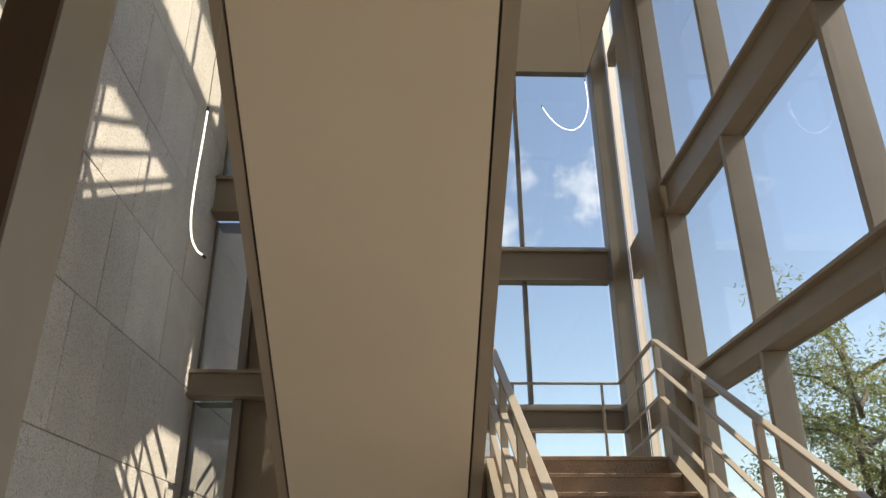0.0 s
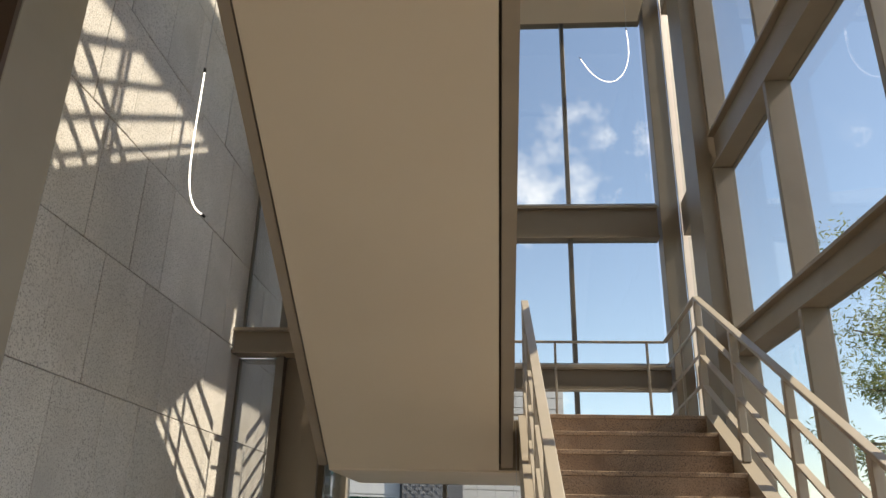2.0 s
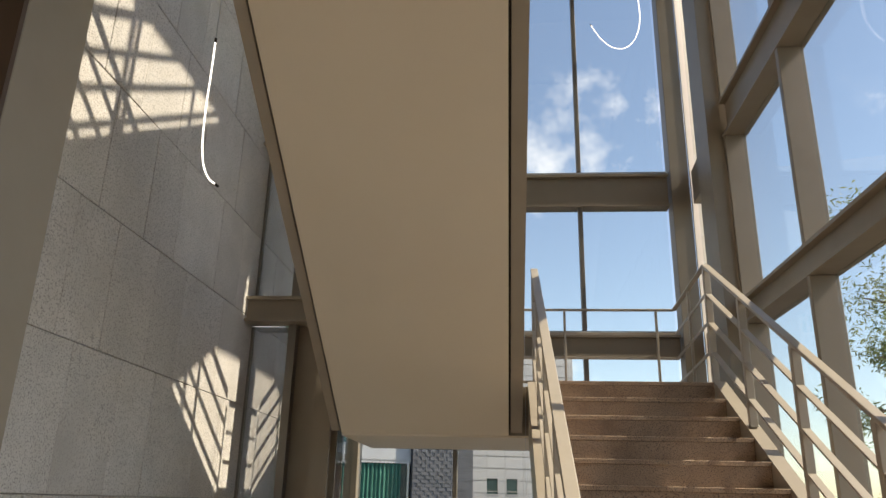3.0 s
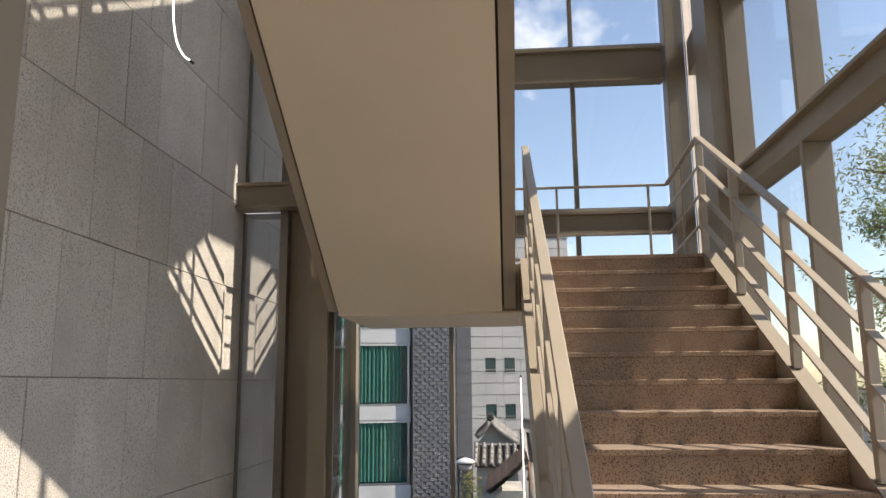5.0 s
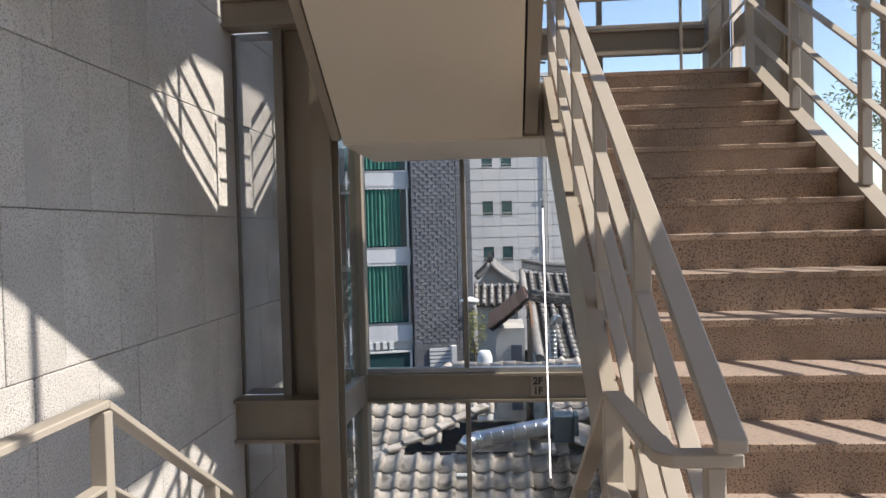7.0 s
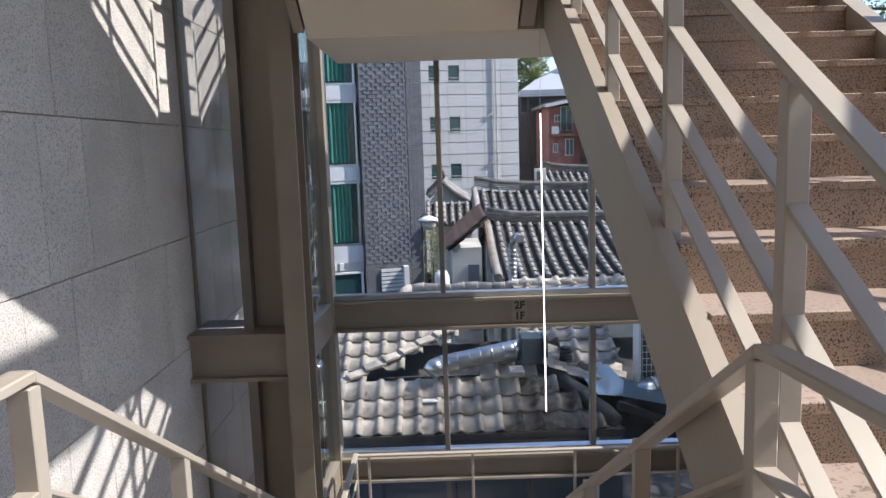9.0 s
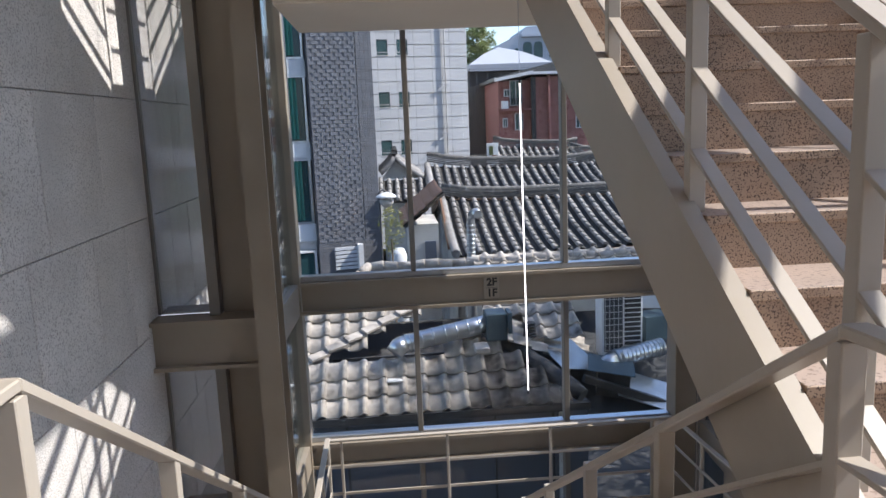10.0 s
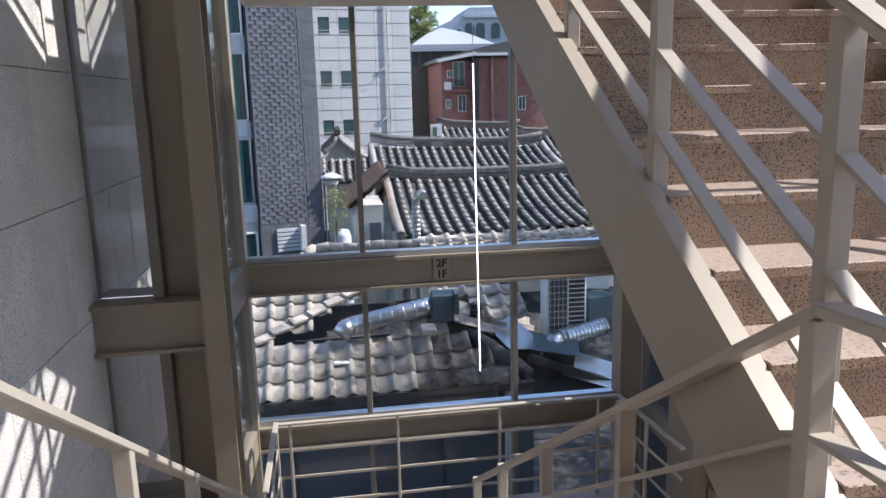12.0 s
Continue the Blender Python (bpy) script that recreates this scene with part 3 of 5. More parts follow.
# the bent end that joins the rails of both flights on the landing
end = thing("railing_end", "bent flat-bar rail end joining two stair railings", "railing", (0.45, 2.58, 0.0), group="stair railings")
inv = Matrix.Translation(end.location).inverted()
bm = bmesh.new()
zr = 1.114
prism(bm, [(0.345, 2.70), (0.350, 2.600), (0.362, 2.572), (0.385, 2.556), (0.523, 2.556), (0.523, 2.606), (0.405, 2.606), (0.405, 2.70)], "z", zr - 0.014, zr + 0.014)
part("bent_rail", bm, RAILPAINT, end, "", 0.003).matrix_parent_inverse = inv
boxpart("post", (0.452, 0.490, 2.562, 2.600, 0.0, zr - 0.014), RAILPAINT, end).matrix_parent_inverse = inv

# ---- stone wall ----
hollow_slab("wall_left", XW - 0.35, XW - 0.028, -4.0, 7.45, -4.7, 11.8, MORTAR, "wall of grey bush-hammered granite panels", "wall")
wall_left = bpy.data.objects["wall_left"]
rows_z = [0.915 + 0.825 * k for k in range(-3, 12)]
EVEN = [7.447, 6.63, 5.83, 5.36, 4.78, 4.31, 3.70, 3.20, 2.65, 2.15, 1.6, 1.1, 0.5, 0.0, -0.5]
ODD = [7.447, 6.90, 6.37, 5.56, 5.09, 4.51, 4.05, 3.46, 2.95, 2.4, 1.85, 1.35, 0.8, 0.2, -0.5]
stone_rng = random.Random(4)
for k, z in enumerate(rows_z):
    edges = EVEN if k % 2 else ODD
    for yb, ya in zip(edges, edges[1:]):
        bm = bmesh.new()
        d = stone_rng.uniform(-0.002, 0.002)
        box(bm, XW - 0.03, XW + d, ya + 0.003, yb - 0.003, z + 0.0025, z + 0.8225)
        part("stone_panel", bm, STONE, wall_left, "", 0.004)


# ---- hanging lamps and sign ----
def eased(pts, n=6):
    """A smooth line through bent points."""
    p = [Vector(q) for q in pts]
    out = []
    for k in range(len(p) - 1):
        a, b, c, d = p[max(k - 1, 0)], p[k], p[k + 1], p[min(k + 2, len(p) - 1)]
        for i in range(n):
            t = i / n
            out.append(0.5 * (2 * b + (c - a) * t + (2 * a - 5 * b + 4 * c - d) * t * t + (3 * b - a - 3 * c + d) * t ** 3))
    return out + [p[-1]]


def tube_lamp(pts, wire_to, label, r=0.0042):
    lamp = thing("tube_lamp", label, "lamp", pts[0], group="hanging tube lamps")
    inv = Matrix.Translation(lamp.location).inverted()
    bm = bmesh.new()
    tube(bm, eased(pts), r, 8)
    glow = part("tube", bm, LAMPTUBE, lamp, "glowing white tube")
    glow.matrix_parent_inverse = inv
    for a, b in ((pts[0], pts[1]), (pts[-1], pts[-2])):
        d = (Vector(a) - Vector(b)).normalized()
        bm = bmesh.new()
        tube(bm, [Vector(a), Vector(a) + d * 0.022], r + 0.0025, 8)
        part("end_cap", bm, BLACK, glow, "black end cap")
    bm = bmesh.new()
    tube(bm, [pts[0], (pts[0][0], pts[0][1], wire_to)], 0.0018, 5)
    part("wire", bm, SILVER, lamp, "thin steel wire").matrix_parent_inverse = inv


tube_lamp([(-1.136, 3.47, 3.80), (-1.145, 3.49, 3.65), (-1.16, 3.52, 3.48), (-1.172, 3.56, 3.32), (-1.17, 3.60, 3.22), (-1.15, 3.63, 3.165), (-1.125, 3.65, 3.145)],
          FLOOR_UP - 0.4, "thin white glowing tube lamp hanging beside the stone wall")
tube_lamp([(0.402, 6.82, 1.73), (0.406, 6.82, 1.0), (0.411, 6.82, 0.3), (0.416, 6.82, -0.35)], FLOOR_UP, "long straight white tube lamp hanging between the flights")
arc = [(1.492, 6.5, 6.30), (1.500, 6.5, 6.12), (1.488, 6.5, 5.97), (1.44, 6.5, 5.83), (1.37, 6.5, 5.75), (1.29, 6.5, 5.73), (1.20, 6.5, 5.77), (1.12, 6.5, 5.86), (1.05, 6.5, 5.985)]
tube_lamp(arc, 7.3, "curved white tube lamp hanging high in the stairwell", 0.0030)


def letters(text, size, m, parent, label):
    cu = bpy.data.curves.new("lettering", "FONT")
    cu.body, cu.size, cu.align_x, cu.align_y, cu.extrude = text, size, "CENTER", "CENTER", 0.0008
    cu.offset = 0.0035
    tmp = bpy.data.objects.new("lettering", cu)
    me = bpy.data.meshes.new_from_object(tmp)
    bpy.data.objects.remove(tmp)
    me.transform(m)
    me.materials.append(INK)
    ob = new("lettering", me)
    ob.parent = parent
    tagged(ob, label)
    ob.matrix_parent_inverse = Matrix.Translation(parent.location).inverted()


sign = thing("floor_sign", "small taupe floor sign with black letters on the beam", "sign", (0.41, 8.53, -0.1))
bm = bmesh.new()
box(bm, 0.345, 0.485, 8.519, 8.527, -0.10, 0.107)
part("plate", bm, SIGNGREY, sign, "", 0.002).matrix_parent_inverse = Matrix.Translation(sign.location).inverted()
for text, z in (("2F", 0.052), ("1F", -0.048)):
    letters(text, 0.098, pose(0.418, 8.517, z, 90, 0, 0), sign, "black letters " + text)
bm = bmesh.new()
box(bm, 0.36, 0.47, 8.5165, 8.519, 0.001, 0.004)
part("line", bm, INK, sign).matrix_parent_inverse = Matrix.Translation(sign.location).inverted()

# ---- roofs outside ----
rng = random.Random(11)


def child_of(top):
    inv = Matrix.Translation(top.location).inverted()

    def child(nm, bm, mat, lab="", bevel=0.0, kind="", under=None):
        ob = part(nm, bm, mat, under or top, lab, bevel)
        ob.matrix_parent_inverse = Matrix() if under else inv
        if kind:
            tagged(ob, kind=kind)
        return ob
    return child


def clay_roof(top, child, ra, rb, ea, eb, step=0.26, r=0.064, sag=0.10, mat=None, lap=0.32):
    """Half-round cover tiles from a ridge ra-rb down to an eave ea-eb, over a bed coloured as shade; the slope sags a
    little.
    """
    mat = mat or HANOK
    ra, rb, ea, eb = map(Vector, (ra, rb, ea, eb))
    n = max(2, int((rb - ra).length / step))
    rows = max(4, int((ea - ra).length / lap))
    ribs, bed = bmesh.new(), bmesh.new()
    up = (rb - ra).cross(ea - ra).normalized()
    if up.z < 0:
        up = -up
    side = (rb - ra).normalized()

    def at(u, v):
        p = ra.lerp(rb, u).lerp(ea.lerp(eb, u), v)
        return p - Vector((0, 0, sag * math.sin(math.pi * v))) + Vector((0, 0, 0.9 * sag * (2 * u - 1) ** 4))

    for k in range(n + 1):
        u = k / n
        jig = rng.uniform(-0.012, 0.012)
        for j in range(rows):
            a, b = at(u, j / rows), at(u, min(1, (j + 1.06) / rows))
            rr = r * rng.uniform(0.93, 1.07)
            ring = []
            for p, q, hgt in ((a, rr * 0.92, 0.0), (b, rr, 0.022)):
                p = p + side * jig + up * hgt
                ring.append([ribs.verts.new(p + side * q * math.cos(t) + up * (q * math.sin(t) + 0.01)) for t in (math.pi * i / 5 for i in range(6))])
            for i in range(5):
                ribs.faces.new((ring[0][i], ring[0][i + 1], ring[1][i + 1], ring[1][i])).smooth = True
            ribs.faces.new(ring[1])
        # dished under tiles between the ribs, with the gaps' shade in their colour
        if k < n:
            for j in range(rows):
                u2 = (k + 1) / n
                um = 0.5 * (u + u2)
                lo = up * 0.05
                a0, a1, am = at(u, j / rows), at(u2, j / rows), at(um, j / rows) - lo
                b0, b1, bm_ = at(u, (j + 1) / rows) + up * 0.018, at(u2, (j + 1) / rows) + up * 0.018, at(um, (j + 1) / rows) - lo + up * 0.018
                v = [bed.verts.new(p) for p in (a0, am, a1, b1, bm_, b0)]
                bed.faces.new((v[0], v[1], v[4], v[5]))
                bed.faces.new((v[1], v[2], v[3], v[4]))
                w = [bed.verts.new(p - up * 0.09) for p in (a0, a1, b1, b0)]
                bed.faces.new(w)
    child("cover_tiles", ribs, mat, "rows of half-round grey clay tiles", kind="stuff")
    child("under_tiles", bed, HANOKSHADE, "dished dark clay tiles", kind="stuff")


def ridge_cap(child, pts, w=0.17, h=0.22, layers=4, mat=None):
    """A ridge of stacked flat tiles along bent points, with a round cap."""
    for k in range(layers):
        bm = bmesh.new()
        ww = w * (1.0 + 0.18 * (k % 2))
        for a, b in zip(pts, pts[1:]):
            dz = Vector((0, 0, h * (k + 0.5) / layers))
            bar(bm, Vector(a) + dz, Vector(b) + dz, ww, h / layers * 0.6)
        child("ridge_course", bm, mat or HANOKGREY)
    bm = bmesh.new()
    tube(bm, [Vector(p) + Vector((0, 0, h + 0.02)) for p in pts], w * 0.42, 8)
    child("ridge_cap", bm, mat or HANOKGREY)


def tile_house(name, ra, rb, ea, eb, body, label, step=0.26, walls=OFFWHITE, curl=0.25, back=True, r=0.064):
    top = thing(name, label, "house", (body[0], body[2], -4.7), group="tile-roofed houses")
    child = child_of(top)
    clay_roof(top, child, ra, rb, ea, eb, step, r)
    ra, rb, ea, eb = map(Vector, (ra, rb, ea, eb))
    if back:
        clay_roof(top, child, ra, rb, (ea.x, 2 * ra.y - ea.y, ea.z), (eb.x, 2 * rb.y - eb.y, eb.z), step * 2, r)
    n = 8
    pts = [ra.lerp(rb, k / n) + Vector((0, 0, curl * (2 * k / n - 1) ** 4)) for k in range(n + 1)]
    ridge_cap(child, pts)
    for e, rdg in ((ea, ra), (eb, rb)):
        bm = bmesh.new()
        tube(bm, [rdg.lerp(e, k / 6) - Vector((0, 0, 0.10 * math.sin(math.pi * k / 6) - 0.09)) for k in range(7)], 0.10, 8)
        child("verge_tiles", bm, HANOK)
    bm = bmesh.new()
    bar(bm, ea - Vector((0, 0.0, 0.10)), eb - Vector((0, 0.0, 0.10)), 0.10, 0.09)
    child("fascia", bm, MOSS, "weathered wooden eaves board")
    bm = bmesh.new()
    box(bm, *body)
    child("wall", bm, walls)
    # gable walls up to the roof
    for x in (body[0], body[1] - 0.12):
        bm = bmesh.new()
        prism(bm, [(body[2], body[5]), (body[3], body[5]), (ra.y, ra.z - 0.12)], "x", x, x + 0.12)
        child("gable_wall", bm, walls)
    return top, child


front, fchild = tile_house("tile_roof_house", (0.92, 21.0, -0.52), (6.6, 21.0, -0.52), (0.92, 17.5, -1.38), (6.6, 17.5, -1.20),
                           (1.15, 6.4, 18.1, 23.8, -4.7, -1.42), "old house with a grey clay tile roof and pale walls", curl=0.16)
bm = bmesh.new()
bar(bm, (0.86, 20.9, -0.45), (0.86, 18.6, -1.25), 0.05, 0.24)
fchild("barge_board", bm, MOSS, "rust-brown barge board")
tile_house("tile_roof_house", (0.8, 25.0, 0.12), (6.2, 25.0, -0.02), (0.8, 22.2, -0.55), (6.2, 22.2, -0.62),
           (1.0, 6.0, 22.7, 27.2, -4.7, -0.65), "old house with a grey clay tile roof", curl=0.18)
tile_house("tile_roof_house", (5.9, 27.5, 0.10), (9.6, 27.5, 0.30), (5.9, 24.6, -0.72), (9.6, 24.6, -0.72),
           (6.1, 9.4, 25.1, 29.7, -4.7, -0.75), "old house with a dark grey tile roof", step=0.22, r=0.06, curl=0.22)
tile_house("tile_roof_house", (3.6, 30.0, 0.48), (6.8, 30.0, 0.30), (3.6, 28.2, 0.02), (6.8, 28.2, -0.1),
           (3.8, 6.6, 28.5, 30.5, -4.7, -0.05), "old house with a faded grey tile roof", curl=0.12, back=False)

# gable-fronted house whose ridge runs away from the stairwell
gab = thing("gable_house", "old house with a gable front and clay tiles", "house", (-0.2, 24.5, -4.7), group="tile-roofed houses")
gchild = child_of(gab)
clay_roof(gab, gchild, (-0.2, 24.2, 0.92), (-0.2, 27.0, 0.92), (0.62, 24.2, 0.32), (0.62, 27.0, 0.32), 0.24, 0.07, 0.05)
clay_roof(gab, gchild, (-0.2, 24.2, 0.92), (-0.2, 27.0, 0.92), (-0.64, 24.2, 0.48), (-0.64, 27.0, 0.48), 0.24, 0.07, 0.03)
clay_roof(gab, gchild, (-0.64, 24.15, 0.30), (0.75, 24.15, 0.30), (-0.64, 22.9, -0.22), (0.75, 22.9, -0.22), 0.2, 0.06, 0.03)
ridge_cap(gchild, [(-0.2, 24.1 + 0.5 * k, 0.92 + 0.12 * (1 - k / 3) ** 3) for k in range(6)], 0.16, 0.16, 3)
for xa, za, xb, zb in ((-0.2, 0.94, 0.62, 0.34), (-0.2, 0.94, -0.64, 0.5)):
    bm = bmesh.new()
    tube(bm, [(xa + (xb - xa) * k / 5, 24.12, za + (zb - za) * k / 5 - 0.05 * math.sin(math.pi * k / 5)) for k in range(6)], 0.075, 8)
    gchild("verge_tiles", bm, HANOK)
bm = bmesh.new()
prism(bm, [(-0.6, 0.3), (0.58, 0.3), (-0.2, 0.84)], "y", 24.3, 24.4)
gchild("gable_wall", bm, OFFWHITE)
bm = bmesh.new()
box(bm, -0.6, 0.6, 23.2, 27.0, -4.7, -0.2)
gchild("wall", bm, OFFWHITE)

gab.location.z -= 0.43

# terracotta lean-to with its yard
lean = thing("lean_to", "lean-to with broken terracotta tiles and pale wall", "shed", (0.2, 18.6, -4.7))
lchild = child_of(lean)
clay_roof(lean, lchild, (0.72, 18.0, 0.0), (0.72, 20.2, 0.06), (-0.18, 18.0, -0.72), (-0.18, 20.2, -0.66), 0.16, 0.05, 0.02, TERRACOTTA, 0.2)
for dims, mat, lab in (((-0.05, 0.62, 18.3, 20.0, -4.7, -0.72), OFFWHITE, "stained pale wall"), ((0.3, 0.55, 18.22, 18.295, -2.6, -1.1), BLUEGREY, "dark door")):
    bm = bmesh.new()
    box(bm, *dims)
    lchild("wall" if mat is OFFWHITE else "door", bm, mat, lab)
tank = thing("water_tank", "grey upright tank beside the lean-to", "tank", (-0.3, 17.6, -4.7))
bm = bmesh.new()
tube(bm, [(-0.3, 17.6, -4.7), (-0.3, 17.6, -1.25), (-0.3, 17.6, -1.12)], [0.17, 0.17, 0.12], 12)
child_of(tank)("body", bm, CONCRETE)

lamp = thing("street_lamp", "white dish street lamp on a thin dark pole", "street lamp", (-0.62, 15.0, -4.7))
cl = child_of(lamp)
bm = bmesh.new()
tube(bm, [(-0.64, 15.0, -4.7), (-0.62, 15.0, 0.33), (-0.57, 15.0, 0.37), (-0.50, 15.0, 0.33)], 0.018, 8)
cl("pole", bm, GREYBRICKDARK)
bm = bmesh.new()
tube(bm, [(-0.50, 15.0, 0.325), (-0.50, 15.0, 0.305), (-0.50, 15.0, 0.27), (-0.50, 15.0, 0.235)], [0.03, 0.09, 0.165, 0.185], 16)
cl("shade", bm, CONCRETE, "white dish shade")
bm = bmesh.new()
tube(bm, [(-0.50, 15.0, 0.199), (-0.50, 15.0, 0.13), (-0.50, 15.0, 0.07)], [0.13, 0.12, 0.06], 12)
cl("bulb_cover", bm, OFFWHITE)


def leaves(bm, centre, size, count, leaf, rand, droop=0.0, squash=1.0):
    for _ in range(count):
        d = Vector((rand.gauss(0, 1), rand.gauss(0, 1), rand.gauss(0, 1)))
        d = d.normalized() * rand.random() ** 0.4 * size
        p = Vector(centre) + Vector((d.x, d.y, d.z * squash))
        a = Vector((rand.gauss(0, 1), rand.gauss(0, 1), rand.gauss(0, 0.6) - droop)).normalized() * leaf * rand.uniform(0.6, 1.3)
        b = a.cross(Vector((rand.gauss(0, 1), rand.gauss(0, 1), rand.gauss(0, 1)))).normalized() * leaf * 0.13
        v = [bm.verts.new(p), bm.verts.new(p + a * 0.5 + b), bm.verts.new(p + a), bm.verts.new(p + a * 0.5 - b)]
        bm.faces.new(v)


shrub = thing("shrub", "small leafy shrub by the street lamp", "shrub", (-0.42, 15.6, -4.7))
bm = bmesh.new()
tube(bm, [(-0.42, 15.6, -4.7), (-0.44, 15.6, -0.6)], [0.04, 0.02], 6)
child_of(shrub)("stem", bm, BARK)
bm = bmesh.new()
srng = random.Random(3)
for k in range(8):
    leaves(bm, (-0.42 + srng.uniform(-0.12, 0.12), 15.6 + srng.uniform(-0.2, 0.2), -0.75 + 0.1 * k), 0.16, 40, 0.09, srng)
child_of(shrub)("foliage", bm, LEAFYELLOW)

bush = thing("shrub", "dark green bush growing at the tile eaves", "shrub", (5.1, 16.9, -4.7))
bm = bmesh.new()
tube(bm, [(5.1, 16.9, -4.7), (5.1, 16.9, -1.2)], [0.05, 0.02], 6)
child_of(bush)("stem", bm, BARK)
bm = bmesh.new()
for k in range(6):
    leaves(bm, (5.1 + srng.uniform(-0.3, 0.3), 16.9 + srng.uniform(-0.2, 0.2), -1.15 + srng.uniform(-0.1, 0.15)), 0.22, 60, 0.12, srng)
child_of(bush)("foliage", bm, LEAF)
rp = thing("roof_pipes", "white bent pipes lying on the dark roof", "pipe", (5.6, 25.6, -0.4))
for pts in ([(5.3, 25.9, 0.25), (5.6, 25.5, 0.0), (5.9, 25.2, -0.25)], [(5.75, 25.3, -0.25), (6.2, 25.3, -0.25), (6.2, 25.4, 0.0)]):
    bm = bmesh.new()
    tube(bm, pts, 0.05, 8)
    child_of(rp)("pipe", bm, WHITEPAINT)
for a, b, lift in (((-0.6, 24.0, 0.75), (6.5, 26.5, 0.55), 0.25),):
    cable = thing("overhead_cable", "thin sagging cable above the roofs", "cable", a)
    bm = bmesh.new()
    a, b = Vector(a), Vector(b)
    tube(bm, [a.lerp(b, k / 14) - Vector((0, 0, lift * math.sin(math.pi * k / 14))) for k in range(15)], 0.008, 5)
    child_of(cable)("wire", bm, BLACK)

pipe = thing("flue_pipe", "pale galvanised flue pipe with a bent top", "flue", (1.16, 16.6, -4.7))
bm = bmesh.new()
tube(bm, [(1.14, 16.6, -4.7), (1.14, 16.6, -1.2), (1.15, 16.6, -0.45), (1.17, 16.55, -0.34), (1.22, 16.4, -0.28), (1.25, 16.2, -0.30)], 0.085, 12)
child_of(pipe)("pipe", bm, GALV)
for k in range(9):
    bm = bmesh.new()
    tube(bm, [(1.14, 16.6, -1.3 + 0.09 * k), (1.14, 16.6, -1.27 + 0.09 * k)], 0.093, 12)
    child_of(pipe)("rib", bm, GALV)

# ---- low cement-tile roof just outside the glass ----
low = thing("cement_roof", "worn cement tile roof with a torn opening", "roof", (1.0, 12.5, -4.7))
lowc = child_of(low)
E0, R0 = Vector((0, 11.2, -2.2)), Vector((0, 14.3, -0.92))
SL = (R0 - E0).length
vdir = (R0 - E0).normalized()
ndir = Vector((1, 0, 0)).cross(vdir)
TW, TL = 0.27, 0.31
bm = bmesh.new()
prof = [(-0.5, 0.016), (-0.42, 0.003), (-0.22, 0.0), (0.04, 0.004), (0.15, 0.018), (0.24, 0.046), (0.33, 0.058), (0.42, 0.054), (0.50, 0.034), (0.54, 0.0)]
front_ring = [bm.verts.new((p[0] * TW, -0.03, p[1] + 0.040)) for p in prof]
back_ring = [bm.verts.new((p[0] * TW, TL, p[1])) for p in prof]
drop_ring = [bm.verts.new((p[0] * TW, -0.026, p[1] + 0.014)) for p in prof]
for i in range(len(prof) - 1):
    bm.faces.new((front_ring[i], front_ring[i + 1], back_ring[i + 1], back_ring[i])).smooth = True
    bm.faces.new((drop_ring[i], drop_ring[i + 1], front_ring[i + 1], front_ring[i]))
tile_mesh = bpy.data.meshes.new("roof_tile")
bmesh.ops.recalc_face_normals(bm, faces=bm.faces)
bm.to_mesh(tile_mesh)
bm.free()
tile_mesh.materials.append(ROOFCEMENT)
old_tile_mesh = tile_mesh.copy()
old_tile_mesh.materials[0] = OLDCEMENT
low_inv = Matrix.Translation(low.location).inverted()


def lay_tile(o, xd, yd, nd, jig=0.008, mesh=None):
    m = Matrix((xd, yd, nd)).transposed().to_4x4()
    m.translation = o + Vector((rng.uniform(-jig, jig) * 0.5, 0, rng.uniform(0, jig)))
    ob = new("roof_tile", mesh or tile_mesh)
    ob.parent = low
    ob.matrix_parent_inverse = low_inv
    ob.matrix_basis = m @ pose(0, 0, 0, rng.uniform(-0.7, 0.7), rng.uniform(-0.8, 0.8), rng.uniform(-0.8, 0.8))


XD = Vector((1, 0, 0))
vlow = Vector((0, math.cos(0.58), math.sin(0.58)))
nlow = XD.cross(vlow)
for j in range(5):
    for k in range(16):
        x = -2.1 + TW * k + (0.5 * TW if j % 2 else 0) * 0
        top_row = 2 + (1 if x > 0.3 else 0) + (1 if 0.45 < x < 0.95 else 0)
        if j > top_row or x > 1.95 - 0.30 * j:
            continue
        lay_tile(E0 + Vector((x, 0, -0.03)) + vlow * (TL * 0.95 * j), XD, vlow, nlow, 0.01, old_tile_mesh if x + 1.1 * rng.random() - 0.3 * j > 0.75 else None)
vleft = Vector((0, 0.855, 0.519))
nleft = XD.cross(vleft)
for j in range(6):
    for k in range(12):
        x, v = -2.1 + TW * k, TL * 0.95 * j
        if x < 1.0 and v > 0.62 * (x + 1.8) - 0.20 and (x < 0.3 or v > 1.45):
            lay_tile(Vector((x, 12.0, -1.82)) + vleft * v, XD, vleft, nleft)
for j in range(-2, 6):
    for k in range(12):
        x, v = 1.05 + TW * k, 1.8 + TL * 0.95 * j
        if v > SL - 0.05 or (x > 2.3 and j < 2) or (x < 1.55 and j < 0):
            continue
        lay_tile(E0 + XD * x + vdir * v + ndir * 0.05, XD, vdir, ndir)
